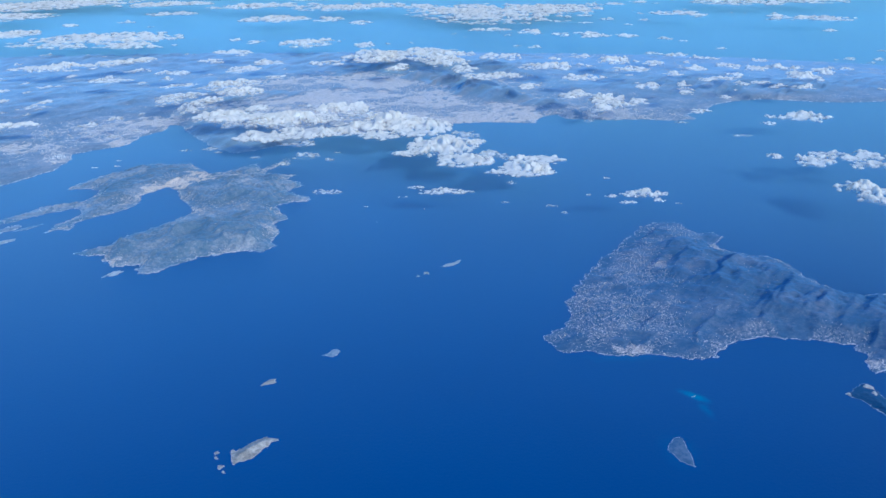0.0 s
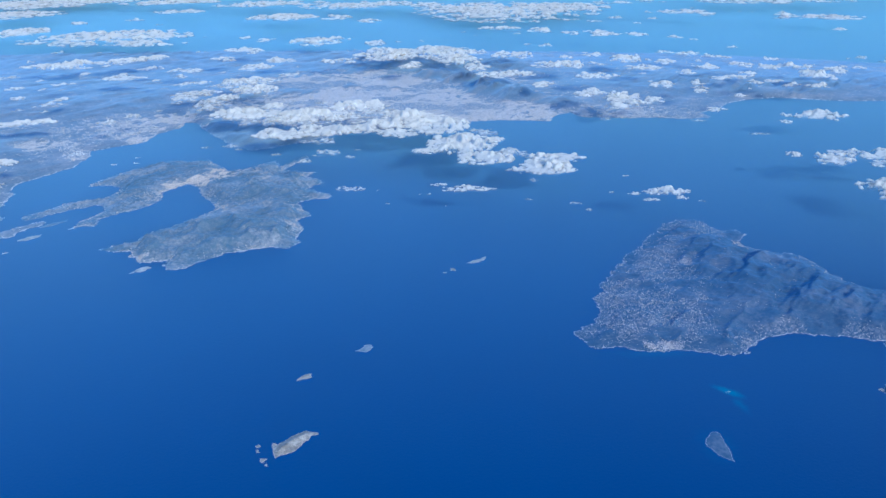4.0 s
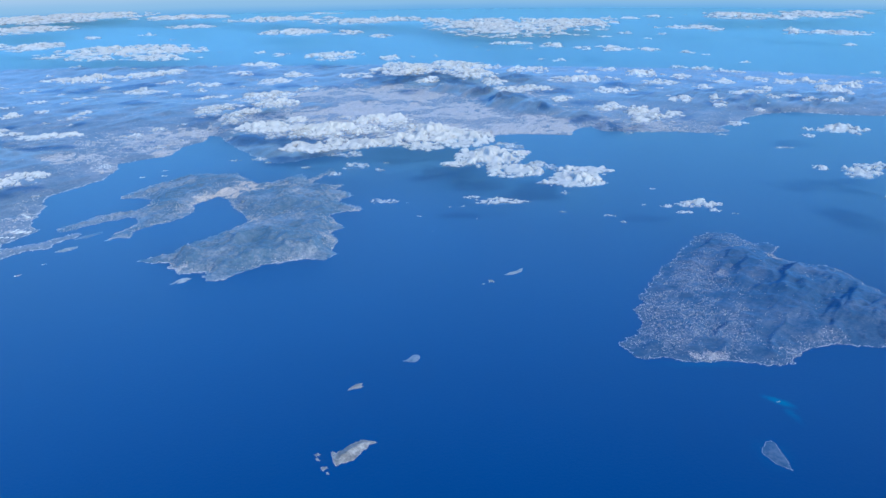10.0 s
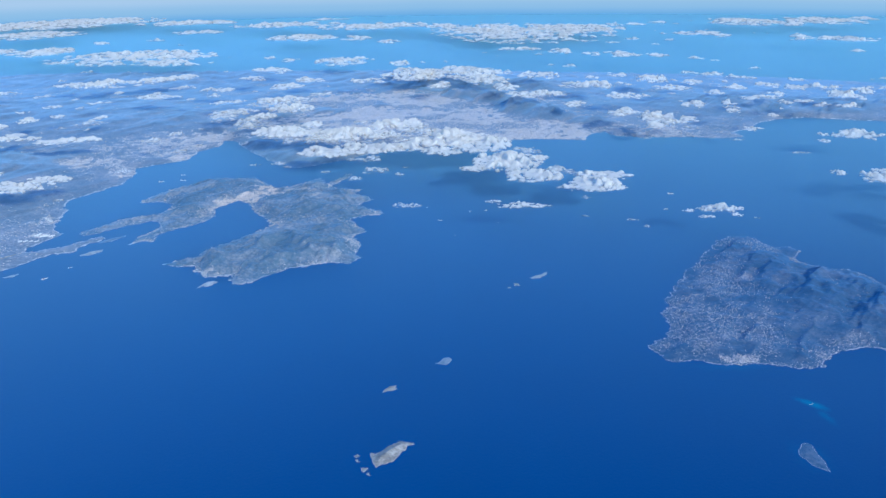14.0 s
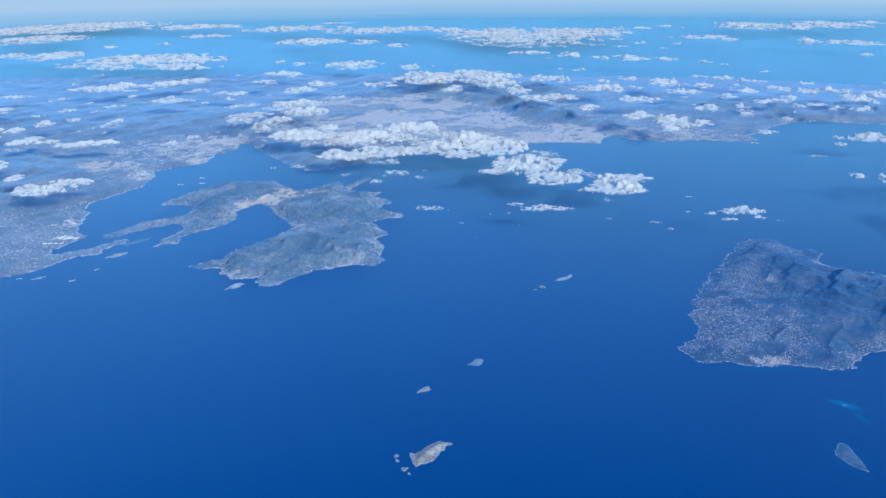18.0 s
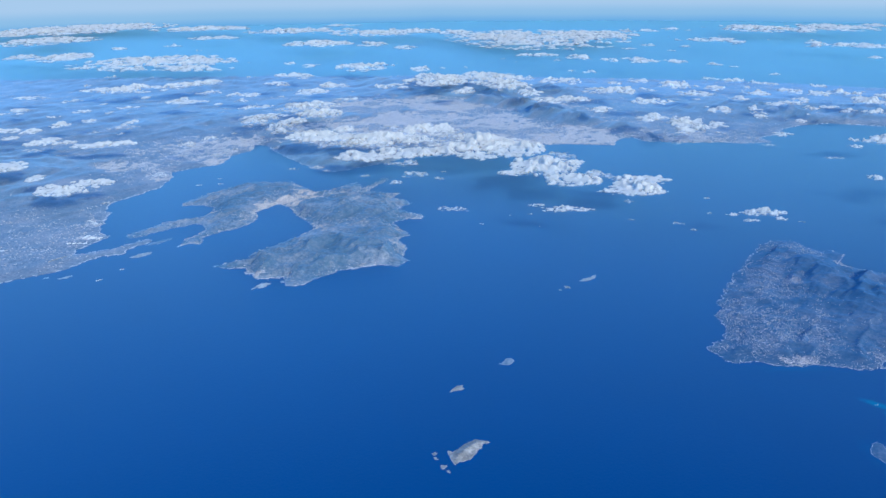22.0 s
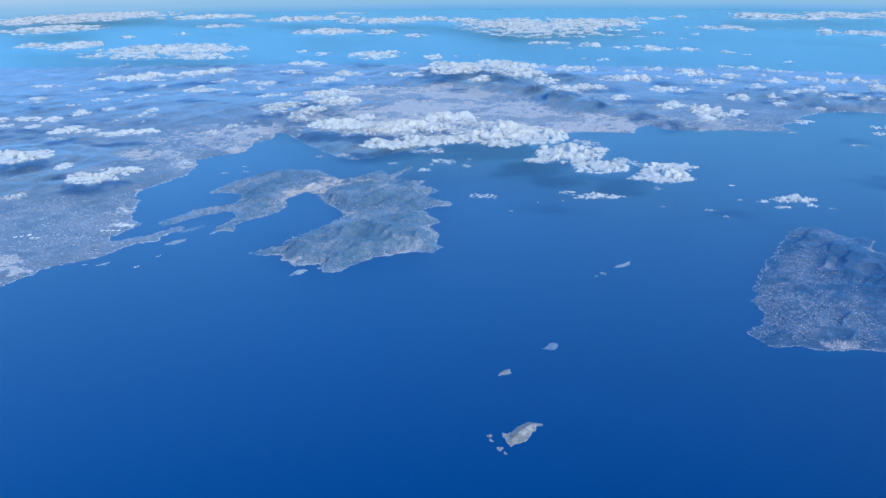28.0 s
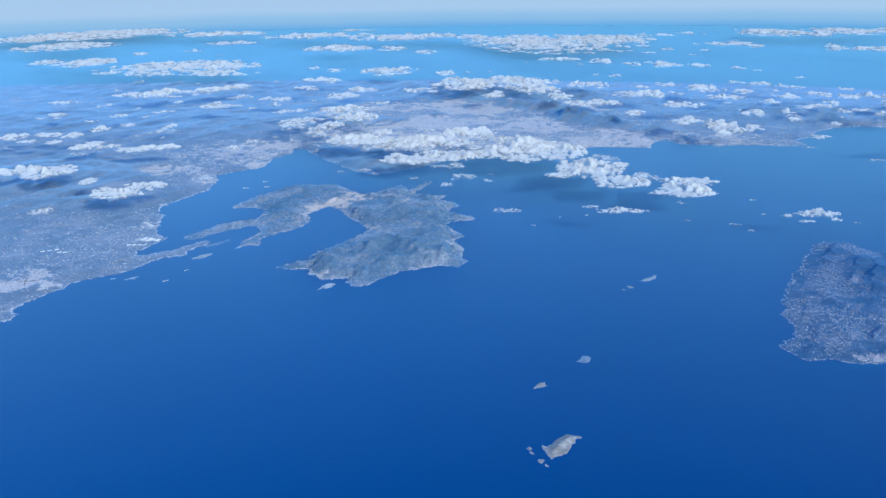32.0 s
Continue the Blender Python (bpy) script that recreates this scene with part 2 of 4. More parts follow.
# ---- the sea ----
def build_sea():
    rings = np.concatenate([np.arange(0, 640, 14.0), np.geomspace(640, 4700, 90)])
    turns = np.linspace(0, 2 * math.pi, 361)[:-1]
    r, a = np.meshgrid(rings, turns, indexing="ij")
    x, y = r * np.sin(a), r * np.cos(a)
    i = np.arange(r.size).reshape(r.shape)
    j = np.roll(i, -1, 1)
    faces = np.stack([i[:-1], i[1:], j[1:], j[:-1]], -1).reshape(-1, 4)
    me = mesh_of("sea", np.stack([x, y, fall(x, y)], -1).reshape(-1, 3), faces, SEA)
    return tagged(new("sea", me), "deep blue open sea with fine ripples", "sea", kind="structure")


# ---- land ----
class Ground:
    """A stretch of land: its grid, heights and where houses stand."""

    def __init__(self, x, y, outline, peaks=(), towns=(), rough=0.8, hills=0.6, slope=0.12, seed=1, wild=10.0, haunt=0.0, crag=0.5, crag_size=4.5, jag=0.3, wood_haze=0.0, parks=0.0, strand=0.0, cloud_shade=()):
        wx = x + rough * 2 * (fbm(x, y, 4.0, 4, seed) - 0.5) + rough * 2.4 * (fbm(x, y, 1.5, 4, seed + 40) - 0.5)
        wy = y + rough * 2 * (fbm(x, y, 4.0, 4, seed + 9) - 0.5) + rough * 2.4 * (fbm(x, y, 1.5, 4, seed + 50) - 0.5)
        wx = wx + jag * 2.6 * (fbm(x, y, 0.9, 3, seed + 45) - 0.5)
        wy = wy + jag * 2.6 * (fbm(x, y, 0.9, 3, seed + 55) - 0.5)
        d = inside(outline, wx, wy)
        lean = 0.45 * (0.6 * x + 0.8 * y)
        ridge = fbm(0.8 * x - 0.6 * y + 4 * fbm(x, y, 12, 3, seed + 5), 0.5 * (0.6 * x + 0.8 * y), wild, 5, seed + 20, True)
        h = hills * fbm(x, y, 7.0, 5, seed + 30) * smooth(d, 0, 12)
        h = h + crag * fbm(0.8 * x - 0.6 * y + 3 * fbm(x, y, 7, 2, seed + 81), lean, crag_size, 3, seed + 80, True) ** 2 * smooth(d, 0.3, 5)
        for px, py, rx, ry, top in peaks:
            g = np.exp(-(((x - px) / rx) ** 2 + ((y - py) / ry) ** 2))
            h = h + top * g * (0.2 + 1.15 * ridge ** 1.5)
        cliff = np.clip(d, 0, 1.5) * slope + 0.02 * np.clip(d, 0, 10)
        h = np.where(d > 0, h * smooth(d, -1, 8) + cliff, np.clip(d * 0.3, -0.9, 0))
        built = haunt * smooth(fbm(x, y, 9.0, 4, seed + 60), 0.40, 0.62) * smooth(d, -0.2, 0.6)
        for tx, ty, tr, dense in towns:
            far = np.hypot(x - tx, y - ty) / tr + 1.9 * (fbm(x, y, 4.0, 5, seed + 70) - 0.5)
            built = np.maximum(built, dense * (1 - smooth(far, 0.55, 1.1)) * smooth(d, 0.0, 0.4))
        built = np.maximum(built, strand * np.exp(-np.clip(d, 0, 30) / 2.4) * smooth(fbm(x, y, 7.0, 4, seed + 66), 0.42, 0.56) * (d > 0.1))
        built *= (1 - 0.85 * smooth(h, 1.6, 3.2)) * (1 - parks * smooth(fbm(x, y, 22.0, 5, seed + 95), 0.52, 0.62))
        # Wooded heights, plus land past a set distance recoloured for air haze.
        self.wood_haze_shade = wood_haze * np.maximum(smooth(h, 1.6, 4.0), smooth(y + 90 * (fbm(x, y, 60.0, 3, seed + 90) - 0.5), 520, 640)) * (1 - smooth(built, 0.2, 0.6))
        # Round patches of coast darkened in colour for the cloud bank's shadow.
        for gx, gy, gr in cloud_shade:
            shade = 1 - smooth(np.hypot(x - gx, y - gy) / gr + 0.8 * (fbm(x, y, 8.0, 4, seed + 97) - 0.5), 0.5, 1.0)
            self.wood_haze_shade, built = np.maximum(self.wood_haze_shade, shade), built * (1 - 0.9 * shade)
        self.x, self.y, self.d, self.h, self.built = x, y, d, h, built
        self.z = fall(x, y) + h

    def mesh(self, name, material):
        rows, cols = self.x.shape
        v = np.stack([self.x, self.y, self.z], -1).reshape(-1, 3)
        f = grid_faces(rows, cols, self.d > -2.0)
        used, back_to = np.unique(f, return_inverse=True)
        me = mesh_of(name, v[used], back_to.reshape(f.shape), material)
        weigh(me, "shore", (np.exp(-np.clip(self.d, 0, 9) / (0.8 if np.ptp(self.x) > 400 else 0.36 if np.ptp(self.x) > 40 else 0.15)) * (self.d > -0.4)).ravel()[used])
        weigh(me, "built", self.built.ravel()[used])
        weigh(me, "wood_haze_shade", self.wood_haze_shade.ravel()[used])
        return me

    def houses(self, name, count, small, large, seed, long=1.0, reach=1e9):
        """Flat-roofed blocks, scattered where the land is built up; long: how much longer than wide."""
        rng = np.random.default_rng(seed)
        area = np.abs(np.gradient(self.x, axis=1) * np.gradient(self.y, axis=0)) + 1e-6
        w = (np.clip(self.built, 0, 1) ** 1.8 * area * (self.d > 0.25) * (np.hypot(self.x, self.y) < reach)).ravel()
        pick = rng.choice(w.size, count, p=w / w.sum())
        px = self.x.ravel()[pick] + rng.uniform(-0.5, 0.5, count) * np.gradient(self.x, axis=1).ravel()[pick]
        py = self.y.ravel()[pick] + rng.uniform(-0.5, 0.5, count) * np.gradient(self.y, axis=0).ravel()[pick]
        pz = self.z.ravel()[pick]
        a, b = long * rng.uniform(small, large, count), rng.uniform(small, large, count)
        c, turn = rng.uniform(0.06, 0.16, count) + 0.1 * a, rng.uniform(0, math.pi, count) if long == 1.0 else rng.normal(0.15, 0.35, count)
        cs, sn = np.cos(turn), np.sin(turn)
        corner = np.array([(-1, -1, -1), (1, -1, -1), (1, 1, -1), (-1, 1, -1), (-1, -1, 1), (1, -1, 1), (1, 1, 1), (-1, 1, 1)]) * 0.5
        lx, ly = corner[:, 0] * a[:, None], corner[:, 1] * b[:, None]
        v = np.stack([px[:, None] + lx * cs[:, None] - ly * sn[:, None], py[:, None] + lx * sn[:, None] + ly * cs[:, None],
                      pz[:, None] + (corner[:, 2] + 0.3) * c[:, None]], -1)
        side = np.array([(4, 5, 6, 7), (0, 1, 5, 4), (1, 2, 6, 5), (2, 3, 7, 6), (3, 0, 4, 7)])
        f = (np.arange(count)[:, None, None] * 8 + side).reshape(-1, 4)
        return mesh_of(name, v.reshape(-1, 3), f, WALLS, False)


def box_grid(outline, cell, margin=3.0):
    xs, ys = [p[0] for p in outline], [p[1] for p in outline]
    return np.meshgrid(np.arange(min(xs) - margin, max(xs) + margin, cell), np.arange(min(ys) - margin, max(ys) + margin, cell))


def part(name, me, parent, label="", kind=""):
    ob = new(name, me)
    ob.parent = parent
    return tagged(ob, label, kind=kind)


def island(label, outline, cell, material=None, houses=0, small=0.10, large=0.26, seed=1, group="", **shape):
    x, y = box_grid(outline, cell)
    g = Ground(x, y, outline, seed=seed, **shape)
    top = tagged(new("island"), label, "island", group)
    part("land", g.mesh("land", material or SCRUB), top)
    if houses:
        part("settlement", g.houses("settlement", houses, small, large, seed, 1.7), top, "scattered pale plastered houses", "stuff")
    return g


def ring_outline(cx, cy, rx, ry, turn=0.0, n=9, seed=1):
    rng = random.Random(seed)
    pts = []
    for k in range(n):
        a, s = 2 * math.pi * k / n, rng.uniform(0.4, 1.4)
        u, w = rx * s * math.cos(a), ry * s * math.sin(a)
        pts.append((cx + u * math.cos(turn) - w * math.sin(turn), cy + u * math.sin(turn) + w * math.cos(turn)))
    return pts


build_sea()


def build_backdrop():
    """A glowing wall short of the horizon, its gradient painted as pale air haze."""
    m = bpy.data.materials.new("haze_glow")
    m.use_nodes = True
    nt = m.node_tree
    nt.nodes.clear()
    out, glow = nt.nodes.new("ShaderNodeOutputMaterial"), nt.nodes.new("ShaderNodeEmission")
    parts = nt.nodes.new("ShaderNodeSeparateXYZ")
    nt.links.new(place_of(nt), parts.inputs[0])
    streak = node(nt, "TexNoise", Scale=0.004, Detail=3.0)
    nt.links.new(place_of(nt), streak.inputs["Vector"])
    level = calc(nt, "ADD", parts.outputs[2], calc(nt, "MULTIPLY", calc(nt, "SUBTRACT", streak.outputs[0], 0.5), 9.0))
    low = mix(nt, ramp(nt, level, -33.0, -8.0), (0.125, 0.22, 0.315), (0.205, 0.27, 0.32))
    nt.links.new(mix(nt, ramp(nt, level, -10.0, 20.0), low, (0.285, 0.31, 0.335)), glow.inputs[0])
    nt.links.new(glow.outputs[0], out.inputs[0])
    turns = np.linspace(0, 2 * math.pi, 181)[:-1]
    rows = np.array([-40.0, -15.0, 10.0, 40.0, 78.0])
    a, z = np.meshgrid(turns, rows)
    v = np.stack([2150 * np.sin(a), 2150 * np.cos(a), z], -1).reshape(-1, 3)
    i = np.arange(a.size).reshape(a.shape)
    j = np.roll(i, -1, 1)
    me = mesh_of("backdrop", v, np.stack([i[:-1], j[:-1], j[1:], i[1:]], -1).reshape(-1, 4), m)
    return tagged(new("backdrop", me), "glowing pale blue wall in place of haze along the horizon", "sky", kind="structure")


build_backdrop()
# Coast outlines in plan, from point to point along each shore.
BIG_NORTH = [
    (27.3, 201.5), (30.1, 204.6), (32.9, 207.3), (36.1, 214.7), (37.3, 220.6), (36.2, 225.1), (40.6, 230.9), (39.9, 235.4),
    (43.6, 238.4), (45.2, 244.5), (50.9, 253.2), (54.4, 262), (59.1, 265.7), (63.8, 275.8), (70.4, 284.7), (75.5, 292.9),
    (82.2, 298), (88.1, 299.1), (91.4, 294.9), (93, 287.7), (96.1, 285), (101.1, 286.1), (102.9, 281), (97.4, 274),
    (97.6, 268.2), (102, 264.7), (107, 261.8), (112.5, 260.6), (115.7, 256.2), (118.1, 241.2), (121.2, 233.8), (123.7, 229.3),
]
BIG_SOUTH = [
    (129.8, 227.4), (142.4, 227.9), (146.9, 211.7), (140.1, 197.5), (120.8, 182.3), (114.3, 182.4), (109, 179), (107.8, 180.8),
    (109.6, 185.5), (111.5, 190.1), (109.7, 191.1), (111.1, 194.9), (106.5, 195.7), (101.3, 197.8), (95.3, 198.7), (87.8, 199.5),
    (79.4, 198.1), (74.3, 192), (70.6, 188.9), (67.6, 187.4), (64.1, 188.4), (59.7, 188.9), (54.1, 190.6), (47.9, 190.1),
    (42.7, 190.2), (38.6, 192.9), (31.5, 192.1), (29.1, 193.1), (28.9, 197.7),
]
BAY_WEST = [
    (-137.1, 272.2), (-131.8, 277.1), (-125.6, 279.6), (-125.3, 288.2), (-120.2, 295.1), (-115.3, 303.7), (-109.8, 311.3), (-105.9, 319.1),
    (-111.9, 330.3), (-116, 336.6), (-119.8, 344.1), (-124, 351.9), (-129.3, 357), (-132.8, 351.2), (-137.6, 344.7), (-135.3, 332.8),
    (-137.3, 324.3), (-141, 318.6), (-145.4, 314.8), (-151.2, 307.1), (-149.6, 301.1), (-151.3, 297.5), (-154.4, 299.7), (-159, 295.5),
    (-157.7, 303.6), (-155.8, 310.4), (-153.6, 316.6), (-155.5, 324.9), (-161, 326.8), (-164.3, 323.6), (-170.6, 317.2), (-175.6, 312.6),
    (-180.3, 307.3), (-184.2, 309), (-184, 314.4), (-179.3, 320.8), (-174.1, 329.9), (-166.9, 334), (-160.7, 337.3), (-157.9, 345.5),
    (-160.2, 353.2), (-165.5, 357.4), (-176, 355.8),
]
BAY_EAST = [
    (-174.8, 364.8), (-169.7, 375.2), (-164.2, 383.8), (-158.1, 392.8), (-151.2, 397.3), (-142.2, 399.3), (-131.1, 401.2), (-128.4, 395.1),
    (-115.9, 378.5), (-108.4, 381.5), (-101.4, 392.7), (-97, 397.3), (-91.6, 385.4), (-87.4, 396.9), (-82.1, 407.8), (-80.4, 402.8),
    (-84, 393.2), (-89.9, 379.7), (-73.8, 374.6), (-75.9, 366.2), (-66.8, 360.7), (-66.3, 354.7), (-72.7, 347.2), (-62.7, 339.4),
    (-58.7, 335.6), (-60.8, 331.3), (-68.5, 331.5), (-73.2, 324.8), (-70.9, 318.9), (-64.7, 309.1), (-69, 303.9), (-64.9, 292.2),
    (-66.1, 281.3), (-63.3, 278), (-67.3, 271.7), (-75.5, 273.2), (-81.2, 270.2), (-88.9, 266.7), (-94.1, 261), (-97.3, 259.3),
    (-99.3, 252.6), (-105.8, 252.8), (-108.4, 260.1), (-113.9, 259.7), (-117.1, 258.6), (-122.4, 264.6), (-124.2, 271.3), (-131.4, 269.6),
]
MAIN_WEST = [
    (-218.3, 206.7), (-216.9, 223.5), (-214.7, 224.8), (-214.1, 229.4), (-217.7, 232.3), (-217.6, 236.2), (-215.3, 241.6), (-212.4, 246.7),
    (-210.1, 250.9), (-208.6, 257), (-205.2, 261.4), (-200.4, 263.6), (-195, 267.1), (-191.5, 272.5), (-189, 280), (-183.4, 285.8),
    (-177.2, 287), (-177.6, 292.6), (-170, 303.9), (-173.8, 306.3), (-178.4, 301.2), (-183.2, 296.3), (-188.8, 290.8), (-195.4, 287.6),
    (-197.5, 293.2), (-195.4, 299.6), (-191.5, 306.1), (-191.9, 310.8), (-198, 315.7), (-201.9, 328.3), (-203.8, 338), (-205, 345.4),
    (-209.7, 350.3), (-211.8, 361.3), (-208, 367.3), (-203, 379.9), (-197.2, 391), (-198.5, 401.9), (-198.1, 414.4), (-203.3, 423.9),
    (-195.1, 431.7), (-180.3, 442.4), (-180, 463.7), (-176.1, 471.5), (-170.1, 484.6),
]
CLIFF_ISLE = [
    (96.6, 169.5), (100.6, 172.1), (103.8, 174.4), (105.1, 172.8), (105.2, 169.3), (105.3, 165), (104.7, 160.1), (102.2, 159),
    (100.7, 162.6), (99.5, 166.9), (97.4, 168.2),
]
FLAT_ISLE = [
    (49.9, 151.6), (48.3, 149.2), (47.7, 147.9), (48.3, 146.4), (49.4, 143.4), (50.9, 142.1), (52.1, 141.1), (52.1, 144.7),
    (52.1, 149.1), (52.1, 151.8), (51.2, 152.5),
]
PALE_ISLE = [
    (-47.4, 148.8), (-45.8, 150.4), (-44.7, 152.3), (-42.7, 153.6), (-42.2, 154.5), (-40.9, 153.8), (-38.8, 153.7), (-38.4, 153.0),
    (-40.3, 152.2), (-40.7, 150.7), (-42.2, 148.5), (-43.3, 146.1), (-45.4, 145.2), (-47.0, 144.1), (-48.4, 148.4),
]
SMALL_ISLE = [
    (-47.3, 178.2), (-46.2, 179.8), (-44.4, 180.5), (-44.6, 179.1), (-43.9, 178.5), (-44.9, 177.8), (-46.6, 177.2), (-47.8, 176.7),
]
TAIL_ISLE = [
    (-33.0, 191.9), (-31.2, 191.6), (-30.3, 192.8), (-29.8, 194.7), (-30.4, 196.0), (-32.1, 195.7), (-33.1, 193.2), (-34.7, 192.4),
]
LONG_ISLE = [
    (-2.3, 255), (-0.4, 257), (2.6, 259), (4.6, 261.6), (4.2, 257.9), (0.6, 254.9),
]
STRAIT_ISLE = [
    (-172.5, 282.8), (-171.2, 287.5), (-166.7, 290.1), (-166.2, 287.4), (-169.3, 283.4),
]
SPIT_ISLE = [
    (-172.3, 297.4), (-169.3, 303.2), (-164.5, 307.6), (-163.4, 306), (-167.3, 300.1),
]
MAIN_MID = [
    (-173.1, 496.3), (-165.8, 495.7), (-150, 466), (-138.9, 449.4), (-125.7, 430.4), (-114.6, 420.6), (-105.7, 424.2), (-91.4, 437.1),
    (-73.3, 455.2), (-53.5, 465.1), (-22.5, 476.5), (6.3, 488.7),
]
MAIN_EAST = [
    (9.2, 487.9), (21.5, 490.4), (38.9, 489.2), (54.2, 484.9), (57, 494.8), (61.7, 505), (71.5, 511.5), (75.2, 498.8),
    (91.8, 492.5), (109.4, 493.1), (126.7, 492), (136.2, 488), (156.4, 491.9), (153.5, 506.2), (170.3, 520), (180.1, 537.1),
    (199.1, 550.5), (220.4, 555.6), (237.8, 550.1), (253.9, 542.8), (275.3, 539.4), (295.8, 542.4), (335.2, 544.4), (429.5, 605.1),
]
MAIN_BACK = [
    (431.1, 678), (360.5, 728.1), (275.2, 774.4), (175.4, 809.8), (65, 830.9), (-51.2, 854.7), (-227.5, 850), (-401.8, 844),
    (-583.1, 851.4), (-1300, 1000), (-1300, 300), (-500, 180), (-300, 190),
]

big = island("large green mountainous island with white villages and a pale coast", BIG_NORTH + BIG_SOUTH, 0.5, houses=5200, small=0.06, large=0.14, seed=3, rough=1.0, hills=0.9, crag=1.0, crag_size=5.0, jag=0.5, wild=11.0, strand=0.6, haunt=0.34,
             peaks=[(97, 238, 20, 22, 2.6), (118, 214, 20, 16, 2.8), (84, 262, 12, 16, 1.8), (78, 222, 10, 18, 1.7), (132, 195, 14, 16, 2.2), (92, 212, 12, 10, 1.8)],
             towns=[(46.0, 193.0, 3.4, 0.85), (50.0, 193.4, 4.2, 0.85), (54.0, 192.6, 2.6, 0.8), (74, 194, 5, 0.65), (86, 201.5, 6, 0.45), (106, 198, 6, 0.5), (110.5, 184, 4.5, 0.8), (98, 270, 5, 0.8), (46, 215, 24, 0.5), (62, 248, 17, 0.45), (72, 248, 4, 0.7)])
bay = island("grey-green hooked island round a deep bay, with pale towns", BAY_WEST + BAY_EAST, 0.5, WOODED, houses=8000, small=0.08, large=0.2, seed=11, rough=1.3, hills=1.0, wild=7.0, crag=2.0, crag_size=4.6, jag=0.5, strand=0.85, haunt=0.22,
             peaks=[(-108, 280, 10, 9, 3.0), (-97, 287, 10, 8, 3.0), (-86, 291, 9, 9, 2.8), (-92, 272, 9, 8, 2.4), (-120, 272, 11, 8, 3.4), (-92, 347, 18, 12, 4.0), (-112, 338, 7, 9, 3.0), (-76, 283, 9, 8, 3.6), (-150, 350, 14, 12, 1.6), (-150, 380, 14, 10, 1.8), (-72, 308, 9, 16, 1.6), (-110, 262, 9, 7, 2.2)],
             towns=[(-128, 358, 9, 1.0), (-134, 347, 7, 1.0), (-118, 372, 10, 1.0), (-107, 322, 6, 0.7), (-70, 292, 9, 0.7), (-69, 318, 8, 0.6), (-112, 340, 8, 0.6), (-117, 263, 3, 0.9), (-140, 335, 7, 0.5), (-100, 372, 9, 0.5)])
island("bare dark rocky isle with white cliffs", CLIFF_ISLE, 0.2, DARK, houses=160, seed=21, rough=0.5, hills=0.4, peaks=[(103.5, 164, 3, 5, 1.2)], towns=[(104.3, 172.4, 1.6, 1.0), (103.9, 169.4, 1.4, 0.9), (97.4, 169.4, 1.2, 0.7)])
island("flat brown triangular islet", FLAT_ISLE, 0.12, seed=22, rough=0.12, jag=0.15, crag=0.1, hills=0.12, slope=0.05)
island("pale bare limestone islet with a steep back", PALE_ISLE, 0.12, DRY, seed=23, rough=0.12, jag=0.3, crag=0.7, crag_size=2.2, hills=0.3, wild=2.5, peaks=[(-44.9, 149.4, 2.0, 2.6, 1.9), (-42.2, 151.8, 1.6, 1.5, 1.3), (-46.3, 147.0, 1.3, 1.6, 1.0)])
island("small pale humped islet", SMALL_ISLE, 0.12, DRY, seed=24, rough=0.12, jag=0.2, crag=0.3, crag_size=1.6, hills=0.2, peaks=[(-45.6, 178.9, 1.4, 1.0, 1.1)])
island("green islet with a narrow tail", TAIL_ISLE, 0.12, WOODED, seed=25, rough=0.1, jag=0.15, crag=0.1, hills=0.2, peaks=[(-30.8, 194.2, 1.3, 1.6, 0.4)])
island("long narrow pale islet", LONG_ISLE, 0.15, PALE, seed=26, rough=0.35, crag=0.1, hills=0.3)
island("long bare pale islet in the strait", STRAIT_ISLE, 0.2, PALE, seed=27, rough=0.4, hills=0.4)
island("low green spit islet in the strait", SPIT_ISLE, 0.2, WOODED, seed=28, rough=0.4, crag=0.1, hills=0.2)
for n, (ix, iy, rx, ry, turn) in enumerate([(-51.9, 148.2, 0.7, 0.8, 0.4), (-50.9, 146.6, 0.7, 0.8, 1.0), (-49.2, 143.4, 0.75, 1.0, 0.3), (-48.5, 141.6, 0.55, 0.7, 0.5), (-48.1, 149.4, 0.75, 0.8, 0.2),
                                            (-7.1, 249.2, 0.95, 1.2, 0.3), (-9.9, 246.8, 0.6, 0.8, 0.3), (59.7, 169.1, 0.5, 0.45, 0.0)]):
    island("tiny pale rocky skerry", ring_outline(ix, iy, 0.85 * rx, 0.85 * ry, turn, seed=n), 0.08, DRY, seed=40 + n, rough=0.4, crag=0.1, hills=0.15, group="skerries")
island("slim rocky islet under the headland", ring_outline(-114.5, 252.2, 3.7, 1.5, 0.95, 11, 5), 0.15, PALE, seed=61, rough=0.5, crag=0.1, hills=0.3)
island("slim islet off the mainland shore", ring_outline(-189.0, 262.1, 2.4, 1.3, 0.5, 11, 6), 0.15, PALE, seed=62, rough=0.4, crag=0.1, hills=0.25)
island("slim islet off the mainland shore", ring_outline(-195.4, 261.8, 1.7, 0.8, 0.0, 11, 7), 0.15, PALE, seed=63, rough=0.4, crag=0.1, hills=0.2)


